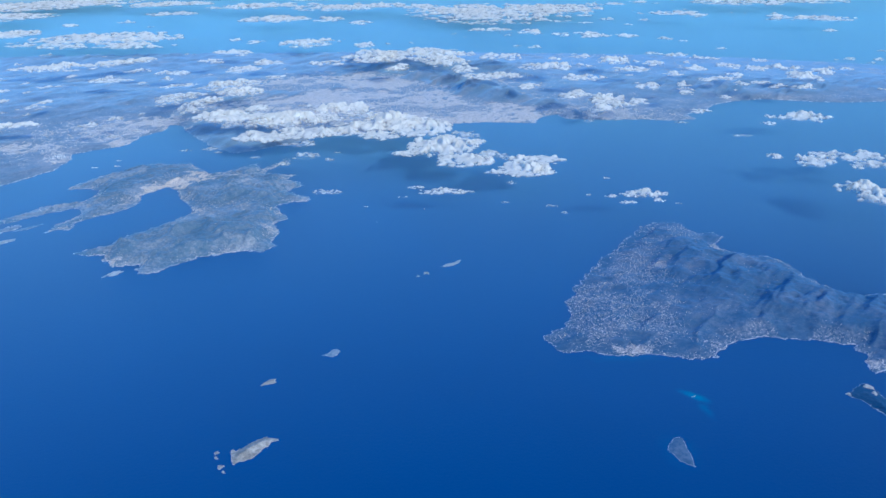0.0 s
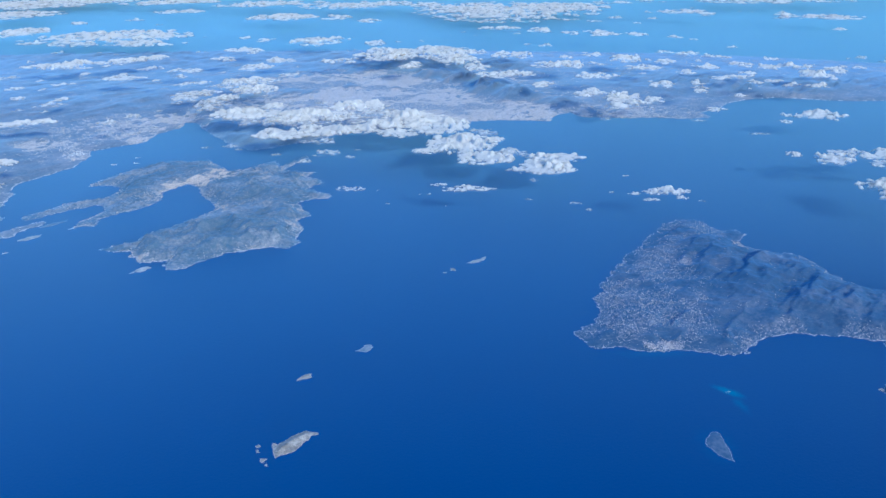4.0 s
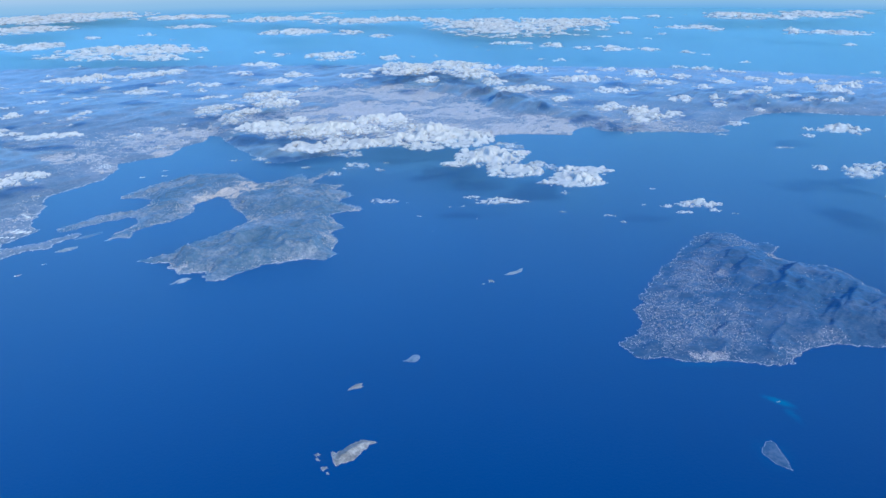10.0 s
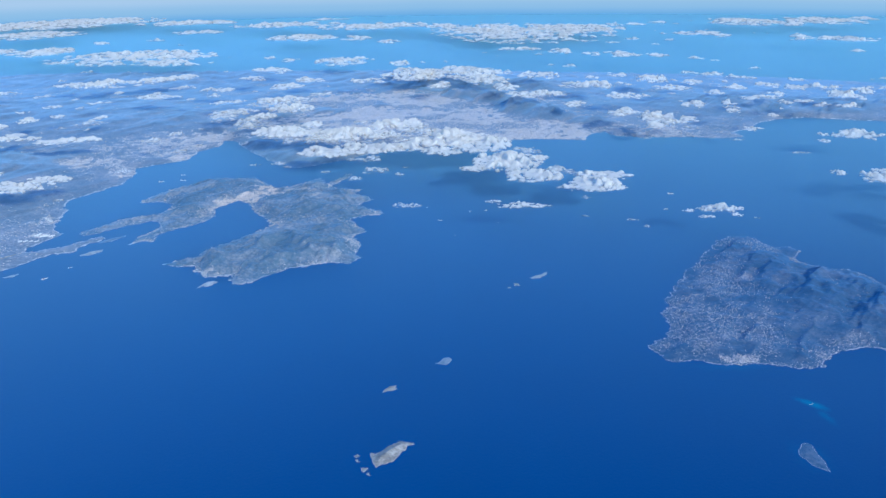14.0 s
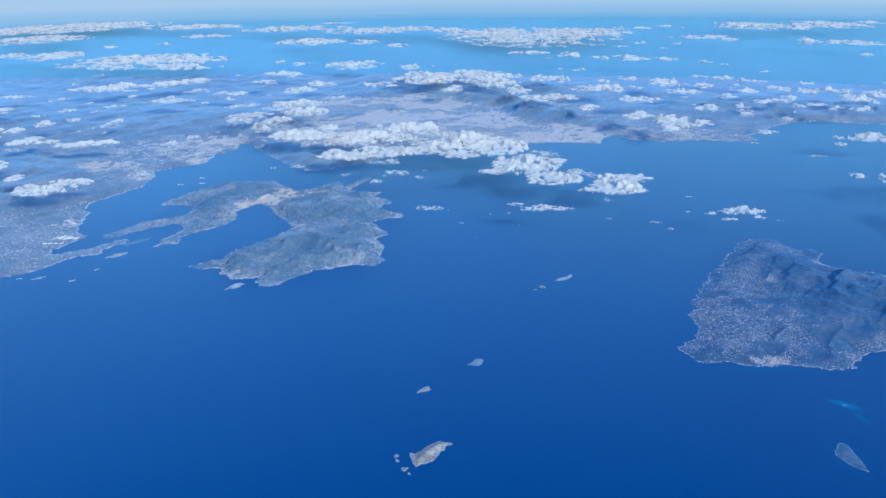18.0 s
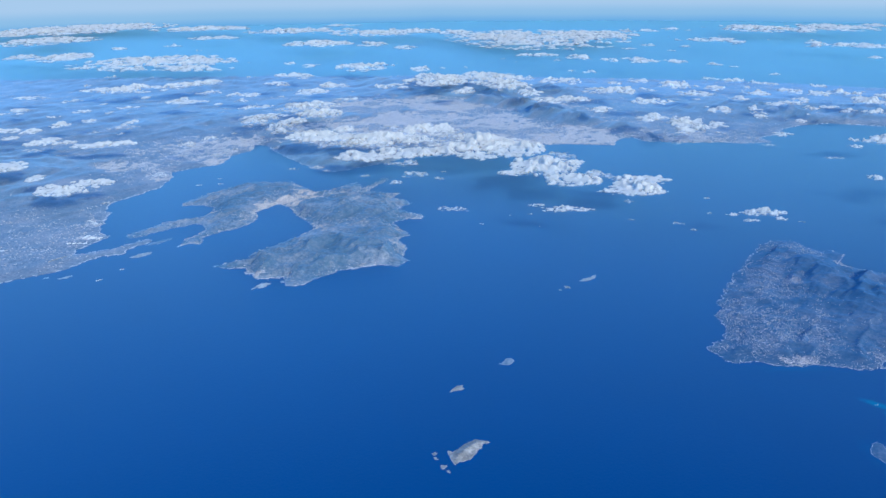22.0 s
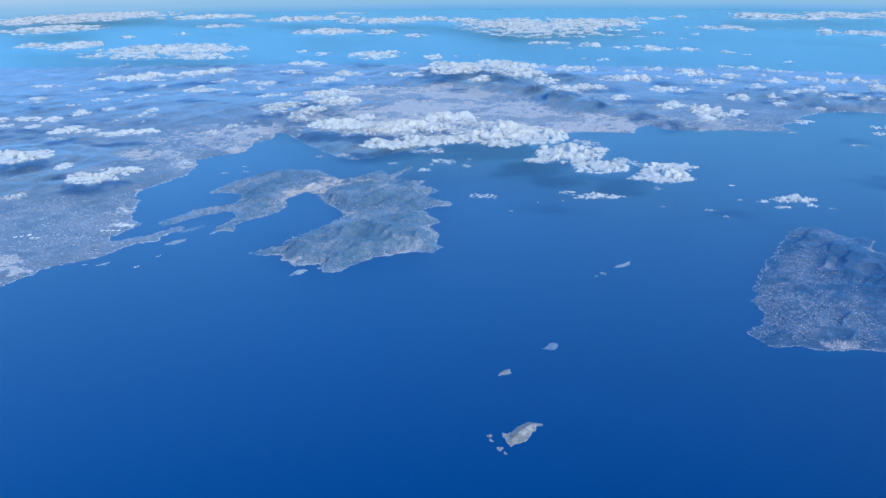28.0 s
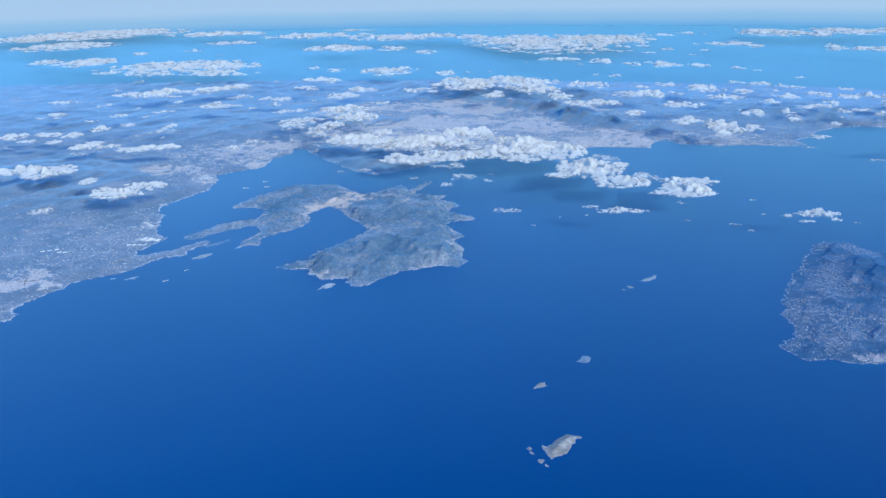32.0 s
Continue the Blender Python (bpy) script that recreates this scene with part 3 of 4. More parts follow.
def build_mainland():
    turn, reach = np.meshgrid(np.radians(np.linspace(-46, 40, 860)), np.geomspace(200, 1420, 400))
    x, y = -35 + reach * np.sin(turn), -6 + reach * np.cos(turn)
    g = Ground(x, y, MAIN_WEST + MAIN_MID + MAIN_EAST + MAIN_BACK, seed=31, rough=1.2, hills=0.6, haunt=0.45, wild=13.0, crag=0.45, crag_size=6.0, cloud_shade=((-112, 440, 42), (-140, 462, 30), (-84, 440, 26)), wood_haze=1.0, strand=0.7, parks=0.3,
               peaks=[(-300, 420, 60, 50, 4.5), (-255, 360, 28, 20, 3.0), (-230, 560, 60, 40, 2.6), (-150, 590, 60, 30, 2.8), (4, 640, 20, 22, 8), (24, 600, 17, 24, 9), (44, 566, 14, 20, 8), (70, 540, 13, 13, 4.5), (-20, 666, 16, 14, 6), (-57, 660, 8, 5, 2.5), (-81, 613, 8, 4, 2.2), (-46, 605, 6, 4, 2.2), (-60, 760, 70, 60, 5), (40, 720, 60, 40, 5),
                      (-120, 466, 22, 20, 3.0), (-96, 450, 18, 12, 2.0), (-128, 445, 14, 10, 1.8), (-150, 480, 12, 18, 2.4), (230, 590, 60, 30, 3.5), (180, 620, 60, 50, 4), (330, 600, 70, 40, 4), (-400, 600, 120, 80, 3.6), (-300, 800, 160, 80, 4), (-500, 950, 200, 120, 5)],
               towns=[(-228, 258, 15, 1.0), (-231, 260, 9, 1.0), (-222, 258, 7, 1.0), (-206, 328, 9, 0.8), (-199, 307, 6, 0.9), (-206, 415, 11, 1.0), (-222, 428, 16, 0.9), (-205, 480, 40, 0.85), (-178, 448, 16, 1.0), (-160, 470, 16, 0.95), (-182, 500, 24, 0.95), (-240, 432, 16, 0.95), (-215, 300, 40, 0.55), (-60, 560, 125, 1.0), (-40, 640, 100, 1.0), (10, 520, 80, 1.0), (60, 500, 40, 1.0), (-110, 640, 60, 0.95), (-10, 490, 30, 1.0),
                      (110, 500, 34, 0.85), (140, 495, 24, 0.8), (-110, 560, 60, 0.9), (-40, 480, 30, 0.9), (160, 510, 24, 0.6), (250, 560, 40, 0.4), (-30, 620, 60, 0.7)])
    top = tagged(new("mainland"), "hazy mainland coast with a wide pale city and blue mountains", "coast", kind="structure")
    part("land", g.mesh("land", PLAIN), top)
    part("settlement", g.houses("settlement", 45000, 0.2, 0.5, 31), top, "pale dense city blocks and houses", "stuff")
    part("industrial_estate", g.houses("industrial_estate", 5200, 0.16, 0.42, 77, 2.2, 560), top, "pale long halls and glasshouses of the coastal plain", "stuff")
    return g


main = build_mainland()


# ---- ships, harbour works, halls and tanks ----
def solid(name, bm, material, parent, label=""):
    me = bpy.data.meshes.new(name)
    bm.to_mesh(me)
    bm.free()
    me.materials.append(material)
    return part(name, me, parent, label)


def block(sx, sy, sz, at=(0, 0, 0), bevel=0.0):
    bm = bmesh.new()
    bmesh.ops.create_cube(bm, size=1.0)
    bmesh.ops.scale(bm, vec=(sx, sy, sz), verts=bm.verts)
    if bevel:
        bmesh.ops.bevel(bm, geom=bm.edges[:], offset=bevel, segments=1, affect="EDGES")
    bmesh.ops.translate(bm, vec=at, verts=bm.verts)
    return bm


def prism(outline, low, high, flare=1.0):
    """An outline in plan, raised from low to high; the top is flare times as wide."""
    bm = bmesh.new()
    a = [bm.verts.new((x * 0.97, y / flare, low)) for x, y in outline]
    b = [bm.verts.new((x, y, high)) for x, y in outline]
    bm.faces.new(a[::-1])
    bm.faces.new(b)
    for i in range(len(a)):
        j = (i + 1) % len(a)
        bm.faces.new((a[i], a[j], b[j], b[i]))
    return bm


def ship(label, length=2.0):
    w = 0.075 * length
    top = tagged(new("ship"), label, "ship", "ships in the gulf")
    lines = [(-0.5, -0.8), (-0.48, 0.8), (-0.2, 1.0), (0.25, 1.0), (0.4, 0.6), (0.5, 0.0), (0.4, -0.6), (0.25, -1.0), (-0.2, -1.0)]
    solid("hull", prism([(x * length, y * w) for x, y in lines][::-1], -0.04, 0.055 * length, 1.15), HULL, top)
    solid("deck", prism([(x * length * 0.94, y * w * 0.9) for x, y in lines][::-1], 0.055 * length, 0.06 * length), DECK, top, "red-brown cargo deck")
    solid("superstructure", block(0.13 * length, 1.6 * w, 0.07 * length, (-0.36 * length, 0, 0.095 * length), 0.006 * length), HULL, top)
    solid("bridge", block(0.06 * length, 2.0 * w, 0.025 * length, (-0.34 * length, 0, 0.142 * length), 0.004 * length), HULL, top)
    solid("funnel", block(0.03 * length, 0.4 * w, 0.05 * length, (-0.42 * length, 0, 0.15 * length), 0.004 * length), DECK, top, "dark red funnel")
    return top


big_ship = ship("white-hulled cargo ship at anchor on the blue water", 3.0)
big_ship.matrix_basis = pose(-178.6, 394.4, fall(-178.6, 394.4), 0, 0, 20)
for sx, sy, turn, size in ((-171.4, 408.0, 5, 0.85), (-168.0, 396.7, 0, 1.0), (75.2, 361.8, 3, 1.0), (-174.9, 259.2, 52, 0.85), (-170.7, 270.2, 50, 0.65),
                           (-34.2, 323.2, 150, 0.75), (-20.8, 336.2, 60, 0.55), (-9.4, 319.0, 80, 0.45), (-28.0, 303.0, 100, 0.3), (-40.0, 343.0, 30, 0.35)):
    copy_thing(big_ship, pose(sx, sy, fall(sx, sy), 0, 0, turn) @ Matrix.Scale(size, 4)).scale = (size, size, size)


def level(g, x, y):
    """The height of the ground at a place."""
    k = np.argmin((g.x - x) ** 2 + (g.y - y) ** 2)
    return float(g.z.ravel()[k])


def storage_tank(radius=0.36, tall=0.2):
    top = tagged(new("storage_tank"), "white round oil storage tank on the shore", "tank", "tanks of the oil depot")
    for name, low, high, r2, colour in (("shell", -0.05, tall, radius, HULL), ("roof", tall, tall + 0.05, 0.05, HULL)):
        bm = bmesh.new()
        bmesh.ops.create_cone(bm, cap_ends=True, segments=16, radius1=radius, radius2=r2, depth=high - low)
        bmesh.ops.translate(bm, vec=(0, 0, (low + high) / 2), verts=bm.verts)
        solid(name, bm, colour, top)
    return top


def warehouse(length=1.6, wide=0.7):
    top = tagged(new("warehouse"), "long white industrial hall with a low gabled roof", "warehouse", "halls of the industrial shore")
    solid("wall", block(length, wide, 0.22, (0, 0, 0.06)), HULL, top)
    bm = bmesh.new()
    e = [bm.verts.new((x, y, z)) for x in (-length / 2, length / 2) for y, z in ((-wide / 2 - 0.02, 0.17), (0, 0.27), (wide / 2 + 0.02, 0.17))]
    for q in ((0, 3, 4, 1), (1, 4, 5, 2), (0, 1, 2), (3, 5, 4), (0, 2, 5, 3)):
        bm.faces.new([e[k] for k in q])
    solid("roof", bm, HULL, top)
    return top


rng = random.Random(4)
first_tank = storage_tank()
spots = [(-208.6 + 1.1 * (k % 6) + rng.uniform(-0.2, 0.2), 411.5 + 2.6 * (k // 6) + rng.uniform(-0.5, 0.5)) for k in range(22)]
for k, (sx, sy) in enumerate(spots):
    m = pose(sx, sy, level(main, sx, sy))
    if k:
        copy_thing(first_tank, m)
    else:
        first_tank.matrix_basis = m
first_hall = warehouse()
spots = [(-200.2 + 1.9 * (k % 4) + rng.uniform(-0.5, 0.5), 306.0 + 1.7 * (k // 4) + rng.uniform(-0.5, 0.5)) for k in range(9)]
spots += [(-203.5 + 1.9 * k, 298.5 + 0.6 * k) for k in range(4)] + [(-209 + 1.6 * k, 331 - 1.4 * k) for k in range(4)] + [(-236 + 2.4 * k, 292 + rng.uniform(-2, 2)) for k in range(5)]
for k, (sx, sy) in enumerate(spots):
    m = pose(sx, sy, level(main, sx, sy), 0, 0, rng.uniform(10, 50))
    if k:
        copy_thing(first_hall, m)
    else:
        first_hall.matrix_basis = m

runway = tagged(new("runway"), "pale straight asphalt runway on the coastal plain", "runway")
runway.matrix_basis = pose(-199.3, 279.7, level(main, -199.3, 279.7) + 0.12, 0, 0, 56.7)
solid("strip", block(7.6, 0.5, 0.1, (0, 0, 0), 0.02), plain_material("worn_asphalt", (0.30, 0.29, 0.28), 0.9), runway)
solid("apron", block(1.8, 0.7, 0.08, (0.8, 0.62, 0), 0.02), plain_material("concrete_apron", (0.42, 0.41, 0.39), 0.9), runway)

avenue = tagged(new("avenue"), "two dark tree-lined avenues crossing in the pale town", "road")
avenue.matrix_basis = pose(-225.6, 257.0, level(main, -225.6, 257.0) + 0.12, 0, 0, -70)
verge = plain_material("avenue_trees", (0.10, 0.11, 0.11), 0.9)
solid("main_avenue", block(8.0, 0.2, 0.2, (0, 0, 0), 0.03), verge, avenue)
solid("cross_avenue", block(0.16, 7.6, 0.16, (-0.6, 1.4, 0), 0.03), verge, avenue)

mole = tagged(new("harbour_mole"), "low grey stone mole sheltering the town harbour", "breakwater")
mole.matrix_basis = pose(47.6, 190.9, fall(47.6, 190.9), 0, 0, -28)
stone = plain_material("mole_stone", (0.45, 0.43, 0.40), 0.9)
solid("quay", block(2.6, 0.28, 0.2, (0.9, 0, 0), 0.03), stone, mole)
solid("arm", block(0.26, 1.5, 0.2, (-0.2, 0.8, 0), 0.03), stone, mole)
solid("pier_head", block(0.42, 0.42, 0.26, (2.1, 0, 0), 0.05), stone, mole)


# ---- clouds ----
def billow(x, y, size, octaves, seed):
    """Round heads with sharp creases between them."""
    total, gain, norm = 0.0, 1.0, 0.0
    for k in range(octaves):
        n = np.abs(2 * vnoise(x / size + 5.7 * k, y / size + 3.1 * k, seed + k) - 1)
        total, norm = total + gain * n, norm + gain
        gain, size = gain * 0.5, size * 0.47
    return total / norm


def cloud(x, y, width, depth, tall, base=12.5, seed=1, full=1.0, dense=1.0, holes=0.30, label="white fair-weather cumulus cloud with a flat grey base"):
    """Many small domed heads heaped over a level base, thinning to ragged shreds at the rim."""
    rng = np.random.default_rng(seed)
    far = math.hypot(x, y)
    cell = max(far * 0.00105, 0.006 * width)
    lobe = float(np.clip((0.12 if far < 420 else 0.16) * min(width, depth), 0.45, 0.9 + far / 340))
    xs, ys = np.arange(-0.7 * width, 0.7 * width, cell), np.arange(-0.7 * depth, 0.7 * depth, cell * 1.5)
    u, w = np.meshgrid(xs, ys)
    px, py = x + u, y + w
    sway = 0.8 * lobe
    qx = u + sway * (fbm(px, py, 1.2 * lobe, 5, seed + 2) - 0.5) * 2
    qy = w + sway * (fbm(px, py, 1.2 * lobe, 5, seed + 4) - 0.5) * 2
    count = int(np.clip(full * 1.9 * width * depth / (4 * lobe * lobe), 6, 1600))
    body, top = np.full(px.shape, -1.0), np.zeros(px.shape)
    rise = smooth(fbm(px, py, 3.2 * lobe, 3, seed + 31), 0.35, 0.75)
    gap = fbm(px, py, 4.0 * lobe, 3, seed + 41)
    for k in range(count):
        rho, turn = math.sqrt(rng.uniform(0, 1)) ** 1.1, rng.uniform(0, 2 * math.pi)
        lx, ly = 0.54 * width * rho * math.cos(turn), 0.54 * depth * rho * math.sin(turn)
        r = lobe * rng.uniform(0.4, 1.3) * (1.1 - 0.5 * rho ** 3)
        reach = 1.5 * r + sway
        i0, i1 = np.searchsorted(xs, (lx - reach, lx + reach))
        j0, j1 = np.searchsorted(ys, (ly - reach, ly + reach))
        if i0 == i1 or j0 == j1 or gap[(j0 + j1) // 2 - (j1 == j0), (i0 + i1) // 2 - (i1 == i0)] < holes + 0.2 * rho:
            continue
        here = (slice(j0, j1), slice(i0, i1))
        near = ((qx[here] - lx) ** 2 + (qy[here] - ly) ** 2) / (r * r)
        head = min(0.42 * r, 0.5 * tall) * rng.uniform(0.6, 1.1) + 0.62 * tall * (1 - 0.8 * rho * rho) * rise[here]
        body[here] = np.maximum(body[here], 1 - near / 2.2)
        top[here] = np.maximum(top[here], head * np.sqrt(np.clip(1 - near / 1.3, 0, 1)))
    shred = fbm(px, py, 0.7 * lobe, 4, seed + 17) - 0.5
    body = body + 0.5 * shred
    top = top * (0.85 + 0.3 * billow(px, py, 0.6 * lobe, 2, seed + 11)) + 0.10 * lobe * smooth(body, 0.0, 0.6)
    low = -0.08 * lobe * smooth(body, 0.0, 0.6) * (0.4 + fbm(px, py, lobe * 0.5, 3, seed + 8))
    z0 = base + fall(px, py)
    n = px.size
    v = np.concatenate([np.stack([px, py, z0 + top], -1).reshape(-1, 3), np.stack([px, py, z0 + low], -1).reshape(-1, 3)])
    f = grid_faces(*px.shape, body > 0.02)
    edge = np.stack([f, np.roll(f, -1, 1)], -1).reshape(-1, 2)
    rim = edge[~np.isin(edge[:, 0] * n + edge[:, 1], edge[:, 1] * n + edge[:, 0])]
    f = np.concatenate([f, f[:, ::-1] + n, np.stack([rim[:, 1], rim[:, 0], rim[:, 0] + n, rim[:, 1] + n], -1)])
    used, back_to = np.unique(f, return_inverse=True)
    me = mesh_of("cloud", v[used], back_to.reshape(f.shape), CLOUD)
    thick = dense * np.clip(body, 0, 1).ravel()
    weigh(me, "thick", np.concatenate([thick, 0.3 * thick])[used])
    return tagged(new("cloud", me), label, "cloud", "clouds over the gulf")


BANK = [
    (-61, 473, 34.3, 29.7, 6.5), (-84, 445, 49.0, 29.0, 6.5), (-93, 402, 28.4, 22.4, 5.7), (-71, 409, 33.6, 22.6, 5.7),
    (-47, 418, 28.9, 29.3, 6.5), (-29, 437, 30.0, 45.1, 6.5), (-34, 400, 19.2, 15.5, 4.1), (-14, 420, 33.4, 43.7, 6.5),
    (-2, 376, 31.0, 38.0, 6.5), (-19, 363, 10.9, 10.0, 2.9), (15, 385, 9.2, 9.2, 2.5), (8, 348, 27.0, 18.0, 4.2),
    (31, 332, 24.0, 21.0, 6.3), (40, 348, 24.3, 14.2, 4.3), (41, 328, 10.9, 7.8, 2.5), (-124, 455, 39.0, 27.1, 6.0),
    (-113, 478, 12.0, 19.2, 4.9),
]
BANK_VEIL = [
    (-71, 385, 19.9, 10.8, 2.9), (-152, 484, 24.8, 39.6, 6.5), (-154, 561, 35.4, 35.3, 6.3), (-137, 533, 32.7, 31.5, 5.9),
    (-173, 519, 29.4, 26.0, 4.9), (-173, 501, 15.2, 21.9, 4.3), (18, 328, 4.1, 3.9, 1.2), (26, 313, 4.6, 4.0, 1.3),
    (-65, 361, 14.4, 10.7, 3.1), (-47, 304, 12.2, 6.4, 2.2), (-73, 347, 7.5, 5.6, 1.7), (-44, 450, 26.1, 21.4, 4.9), (-110, 430, 30.0, 16.0, 3.0), (-85, 425, 24.0, 14.0, 3.5), (10, 400, 20.0, 14.0, 3.5), (20, 355, 18.0, 14.0, 3.5),
    (-65, 436, 28.6, 22.1, 5.2), (-98, 439, 22.7, 21.1, 4.9),
]
NEAR = [
    (-2, 302, 16.7, 8.4, 2.5), (-12, 308, 7.5, 3.7, 1.0), (7, 301, 8.2, 4.1, 1.1), (76, 295, 17.5, 9.2, 3.2),
    (68, 285, 6.1, 3.5, 1.3), (63, 293, 4.9, 3.3, 1.1), (80, 287, 4.4, 4.0, 1.4), (195, 431, 26.6, 21.4, 4.7),
    (147, 349, 6.1, 9.5, 2.6), (160, 339, 16.9, 17.3, 4.9), (179, 348, 32.6, 16.3, 4.3), (181, 331, 16.4, 12.6, 3.5),
    (161, 292, 18.3, 28.6, 6.5), (178, 435, 6.1, 9.7, 2.7), (170, 418, 7.2, 7.1, 1.6), (145, 452, 10.9, 12.7, 2.8),
]
WISPS = [
    (22, 287, 3.8, 1.9, 0.7), (55, 295, 2.2, 2.0, 0.7), (86, 283, 2.6, 2.0, 0.7), (-114, 378, 7.7, 6.2, 1.6),
    (-108, 371, 3.9, 3.9, 1.1), (-88, 360, 4.6, 4.3, 1.2), (-53, 354, 4.4, 5.7, 1.7), (39, 282, 5.5, 3.0, 1.1),
    (43, 274, 3.3, 2.1, 0.8), (78, 429, 6.3, 5.0, 1.2), (126, 423, 7.6, 4.3, 1.0), (147, 391, 9.7, 4.6, 1.1),
    (-16, 296, 2.2, 1.6, 0.6), (-100, 329, 3.0, 2.6, 0.8), (-125, 376, 5.7, 4.1, 1.1), (-51, 368, 3.2, 3.0, 0.9),
]
CITY = [
    (-194, 566, 9.4, 15.0, 2.7), (-182, 572, 10.7, 14.0, 2.4), (-125, 602, 14.5, 14.8, 2.5), (94, 485, 20.6, 21.2, 4.5),
    (78, 506, 16.9, 15.9, 3.2), (54, 540, 14.8, 12.8, 2.4), (106, 470, 15.9, 25.5, 6.3), (93, 465, 13.6, 19.6, 4.3),
]
MIDDLE = [
    (-16, 722, 79.6, 81.2, 6.5), (-50, 693, 24.0, 38.4, 6.5), (1, 671, 37.3, 59.7, 6.5), (-37, 639, 16.6, 26.6, 4.9),
    (50, 697, 40.5, 39.5, 5.7), (16, 623, 21.7, 29.5, 4.8), (34, 589, 40.9, 31.3, 5.4), (57, 544, 13.2, 14.9, 2.8),
    (-64, 714, 48.9, 78.2, 6.5), (-94, 675, 33.2, 28.5, 4.3), (-137, 824, 61.9, 79.6, 6.5), (-77, 797, 19.5, 31.1, 5.7),
    (-160, 643, 27.4, 30.3, 4.7), (-147, 683, 22.9, 27.6, 4.0), (-148, 575, 38.9, 24.3, 4.2), (-136, 535, 30.4, 26.2, 5.0),
    (-171, 526, 27.9, 23.5, 4.4), (-150, 505, 15.8, 23.8, 4.7),
]
EAST = [
    (86, 634, 52.3, 37.1, 5.8), (115, 696, 16.4, 26.3, 3.9), (139, 665, 33.8, 44.3, 6.5), (100, 577, 31.0, 26.6, 4.6),
    (140, 615, 24.1, 23.7, 3.8), (166, 642, 16.1, 25.7, 4.3), (187, 612, 17.9, 24.7, 3.8), (216, 626, 18.6, 28.5, 4.3),
    (84, 510, 19.9, 19.7, 3.8), (100, 495, 22.9, 24.8, 5.0), (116, 484, 18.9, 16.2, 3.3), (136, 539, 17.3, 27.2, 4.9),
    (182, 708, 12.8, 19.6, 2.7), (197, 695, 16.9, 19.2, 2.6), (211, 679, 16.2, 18.6, 2.6), (220, 671, 10.9, 17.4, 3.2),
    (92, 682, 10.5, 16.8, 2.8), (167, 590, 13.6, 17.4, 2.8),
]
SOUTH = [
    (253, 655, 10.3, 16.5, 4.6), (233, 610, 15.9, 25.5, 4.2), (249, 612, 13.7, 21.9, 6.1), (261, 609, 13.7, 21.9, 4.3),
    (252, 569, 22.2, 35.5, 6.5), (274, 590, 13.5, 21.6, 4.8), (223, 535, 7.3, 11.8, 2.7), (200, 544, 9.0, 14.5, 2.7),
    (214, 548, 11.8, 13.0, 2.2), (196, 567, 23.1, 13.4, 2.2), (153, 511, 10.7, 12.0, 2.2), (173, 494, 8.2, 11.6, 2.2),
    (234, 523, 13.3, 15.5, 2.7), (233, 801, 9.1, 14.6, 3.0), (221, 823, 13.0, 20.8, 3.1), (248, 737, 10.2, 16.4, 2.1),
    (208, 582, 11.9, 17.8, 2.9), (182, 562, 13.1, 14.6, 2.5),
]
WEST = [
    (-679, 1276, 141.9, 190.2, 6.5), (-568, 981, 38.1, 60.9, 6.5), (-510, 963, 67.2, 107.6, 6.5), (-374, 889, 166.2, 158.4, 6.5),
    (-305, 818, 67.7, 39.7, 4.6), (-490, 1085, 20.9, 33.5, 5.2), (-419, 1283, 78.1, 77.6, 5.3), (-231, 1130, 93.1, 103.1, 6.5),
    (-153, 1106, 38.1, 60.9, 6.4), (-106, 1044, 31.4, 45.1, 4.2), (-194, 748, 47.7, 25.9, 3.4), (-200, 696, 18.0, 22.6, 3.2),
    (-219, 861, 12.0, 19.1, 3.9), (-190, 835, 25.5, 25.8, 3.0), (-318, 665, 69.9, 43.6, 6.1), (-280, 682, 27.0, 34.7, 4.9),
    (-263, 698, 30.0, 31.0, 4.3),
]
PLAIN = [
    (-244, 644, 20.4, 24.2, 3.6), (-248, 596, 32.3, 16.2, 2.3), (-357, 559, 21.3, 20.0, 3.2), (-283, 568, 23.2, 18.5, 3.1),
    (-309, 557, 10.7, 13.5, 2.2), (-340, 610, 11.7, 16.3, 2.4), (-383, 630, 28.8, 15.9, 2.2), (-258, 511, 8.8, 13.6, 2.5),
    (-286, 521, 13.3, 14.7, 2.6), (-321, 539, 9.2, 11.4, 1.9), (-220, 586, 6.2, 9.9, 1.9), (-191, 568, 8.1, 12.2, 2.1),
    (-309, 593, 6.6, 10.5, 2.1), (-302, 508, 8.7, 13.0, 2.3), (-288, 553, 6.1, 9.8, 1.9), (-288, 623, 7.7, 11.9, 1.8),
    (-212, 632, 33.0, 17.1, 2.7),
]
COAST = [
    (-275, 382, 23.2, 27.7, 6.5), (-293, 385, 20.4, 18.1, 4.2), (-246, 362, 8.1, 13.0, 3.4), (-222, 336, 22.2, 14.1, 3.9),
    (-214, 350, 19.3, 13.5, 3.6), (-232, 344, 9.4, 7.4, 2.0), (-300, 504, 11.0, 16.7, 3.1), (-308, 481, 10.6, 15.6, 3.0),
    (-325, 486, 15.3, 12.2, 2.3), (-344, 479, 14.1, 20.6, 3.8), (-329, 466, 10.2, 9.0, 1.7), (-311, 462, 9.2, 9.8, 1.9),
    (-283, 444, 16.7, 14.4, 3.0), (-284, 456, 11.1, 11.5, 2.3), (-250, 437, 23.8, 14.3, 3.1), (-235, 441, 14.6, 11.2, 2.4),
    (-257, 514, 7.2, 10.8, 2.0), (-269, 447, 9.0, 9.8, 2.0),
]
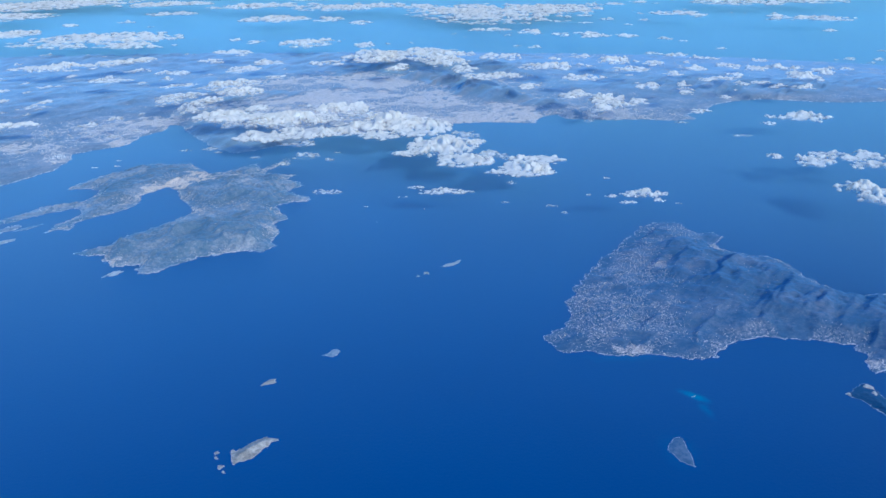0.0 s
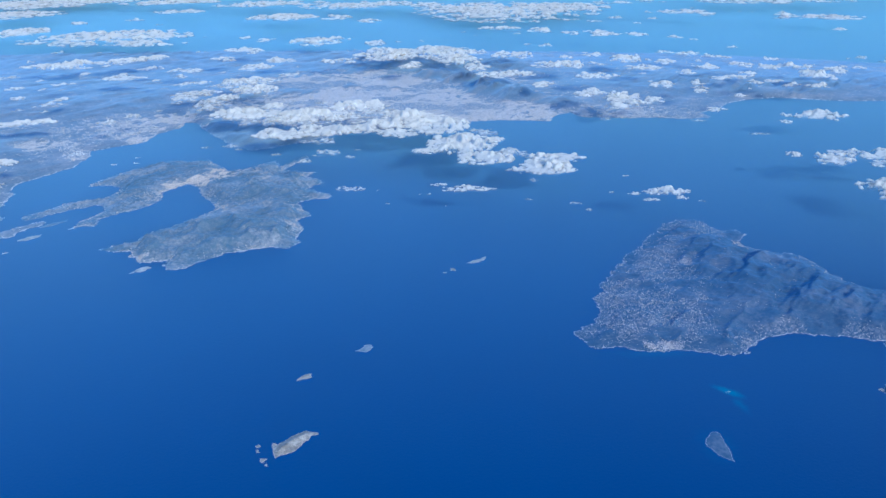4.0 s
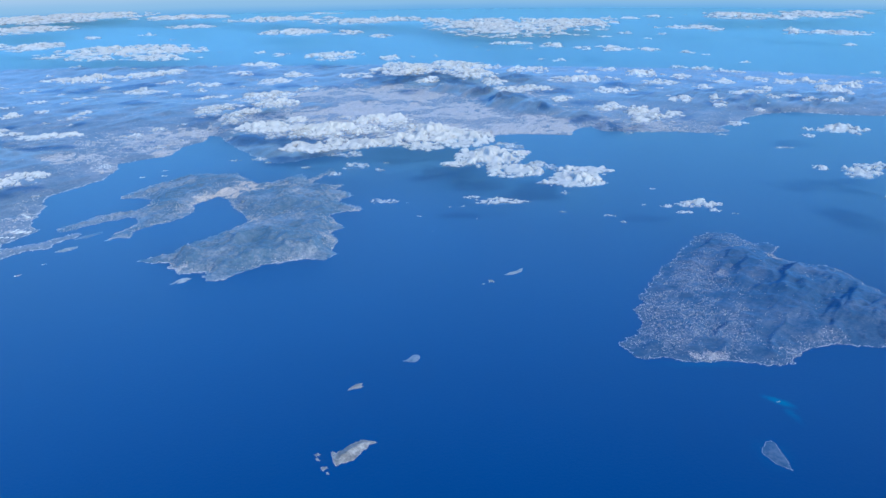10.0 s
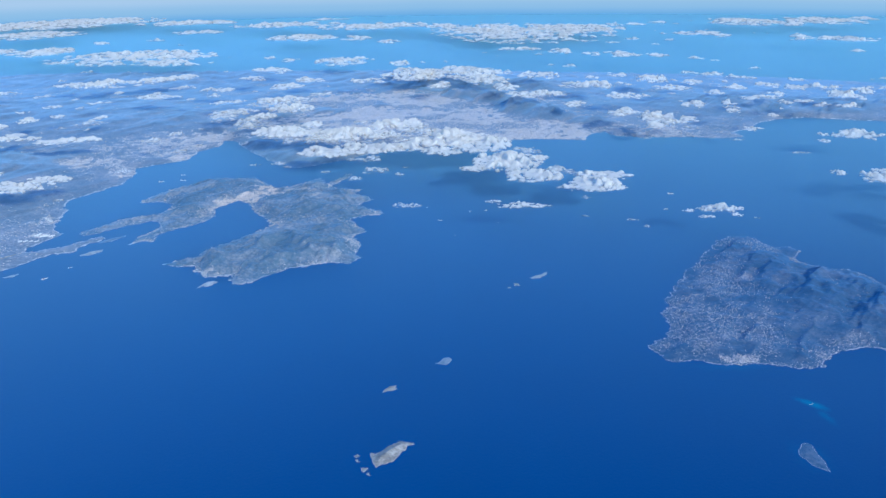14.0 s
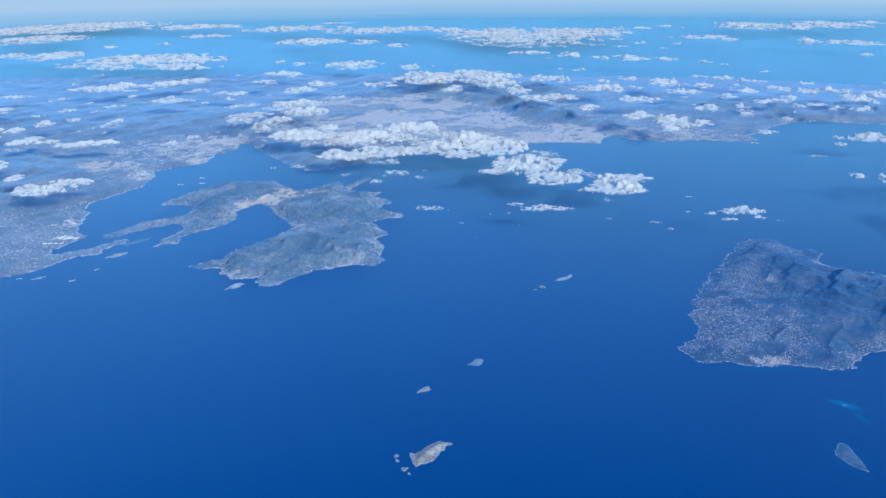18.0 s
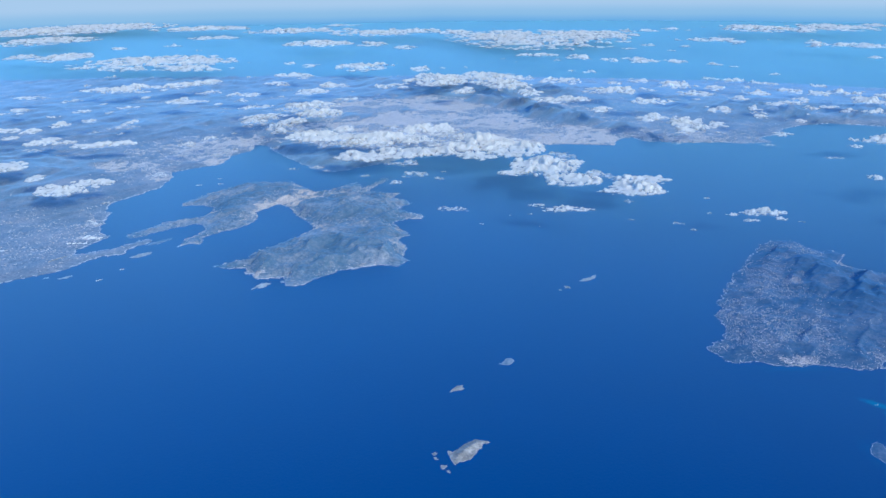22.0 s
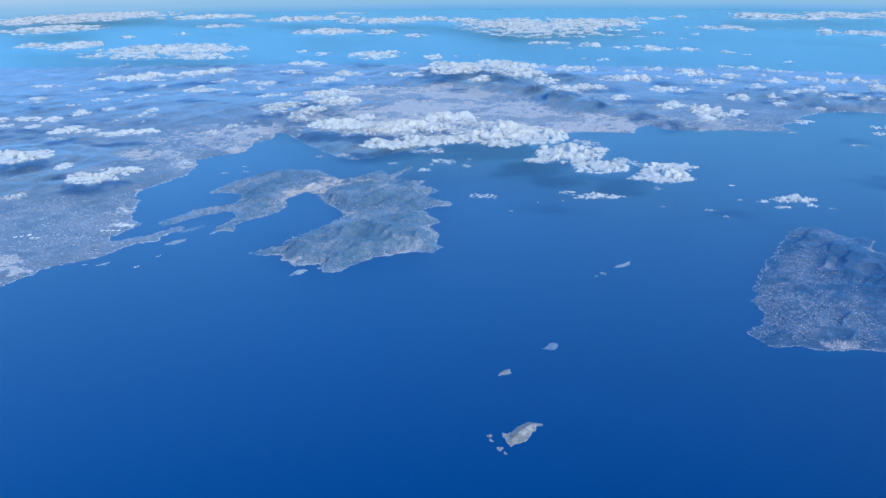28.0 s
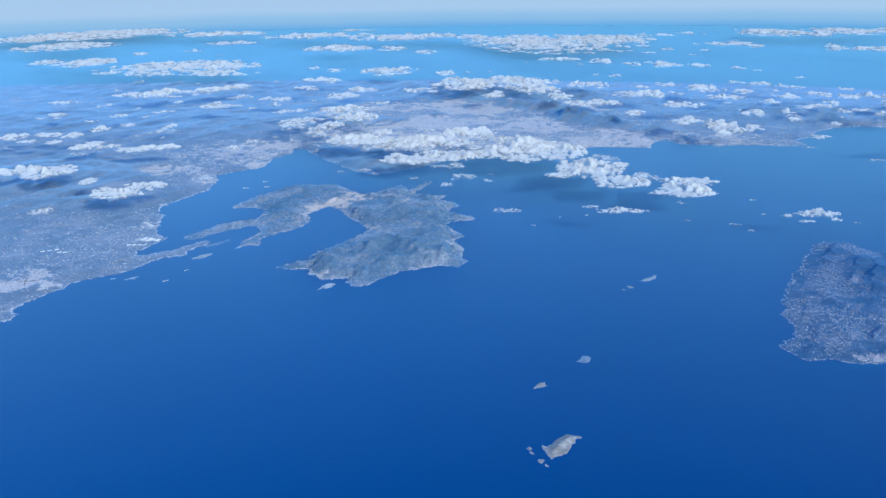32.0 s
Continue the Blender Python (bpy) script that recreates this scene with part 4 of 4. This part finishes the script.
COAST_VEIL = [
    (-171, 410, 9.4, 9.1, 2.2), (-194, 317, 4.6, 5.0, 1.5), (-243, 309, 12.3, 8.9, 2.6), (-254, 493, 17.8, 11.3, 2.2),
    (-279, 425, 11.9, 7.2, 1.5), (-331, 444, 9.8, 6.0, 1.2), (-267, 478, 6.8, 9.7, 1.9),
]
FAR = [
    (76, 1198, 244.6, 391.4, 6.5), (176, 1261, 121.3, 194.1, 6.5), (-41, 1355, 63.7, 101.9, 6.5), (19, 1231, 79.1, 126.5, 6.5),
    (50, 927, 47.3, 35.7, 3.7), (95, 895, 28.5, 45.7, 5.7), (153, 859, 39.1, 56.3, 6.3), (124, 867, 20.2, 31.9, 3.5),
    (180, 839, 29.8, 30.7, 3.5), (172, 1006, 15.4, 24.7, 6.4), (217, 969, 11.5, 18.4, 3.1), (278, 1352, 26.7, 42.7, 6.5),
    (325, 1397, 27.7, 44.4, 6.5), (318, 1136, 74.7, 60.6, 4.7), (338, 1102, 22.4, 35.9, 5.2), (419, 1057, 30.4, 48.7, 5.6),
    (460, 1018, 87.4, 66.5, 5.5), (408, 872, 14.7, 23.6, 3.1),
]
HORIZON = [
    (-796, 1676, 319.5, 469.8, 6.5), (-828, 1547, 160.2, 245.6, 6.5), (-516, 1569, 189.8, 153.8, 6.5), (-313, 1451, 193.1, 151.0, 6.5),
    (-168, 1365, 149.3, 155.7, 6.5), (-97, 1398, 69.7, 111.6, 6.5),
    (467, 1400, 129.3, 206.8, 6.5), (610, 1427, 130.5, 208.8, 6.5), (513, 1346, 82.8, 106.3, 6.4), (714, 1482, 47.3, 75.6, 4.4),
    (-263, 1639, 70.5, 72.4, 3.6),
]

for n, c in enumerate(BANK + NEAR + MIDDLE + EAST + SOUTH + CITY + PLAIN + COAST):
    cloud(*c, seed=n + 1, full=1.5 if c in BANK + COAST else 1.0, dense=1.2 if c in BANK + COAST else 1.0, holes=0.16 if c in BANK + COAST + NEAR else 0.26)
for n, c in enumerate(BANK_VEIL + COAST_VEIL):
    cloud(*c, seed=n + 401, full=1.0, dense=0.72, holes=0.24, label="thin broken white cloud beside the bank")
for n, c in enumerate(WISPS):
    cloud(*c, seed=n + 201, full=1.2, dense=0.7, holes=0.2, label="thin shred of white cloud over the water")
for n, c in enumerate(WEST + FAR + HORIZON):
    cloud(*c, base=13.5, seed=n + 301, full=0.9, dense=1.1, holes=0.34 if c in FAR + HORIZON else 0.28, label="long white bank of distant cumulus cloud")


def cloud_field(count, west, east, near, far, small, large, seed, crowd=40.0):
    """Loose flocks of small clouds, thick in some places and thin in others."""
    rng = random.Random(seed)
    made = 0
    while made < count:
        y = rng.uniform(near, far)
        x = rng.uniform(west, east) * y / far
        if fbm(np.array(x), np.array(y), crowd, 2, seed) < rng.uniform(0.35, 0.7):
            continue
        w = rng.uniform(small, large) ** 2 / large
        cloud(x, y, w, w * rng.uniform(0.6, 1.2), w * 0.35, base=13.0, dense=0.85, seed=seed * 100 + made, label="small white tuft of cumulus cloud")
        made += 1


cloud_field(40, -420, -120, 420, 760, 4, 12, 5)
cloud_field(40, 90, 420, 500, 720, 4, 12, 6)
cloud_field(30, -200, 120, 600, 900, 5, 14, 7)
cloud_field(40, -60, 620, 1000, 1500, 8, 22, 8)
cloud_field(12, -800, -150, 850, 1450, 10, 30, 9)
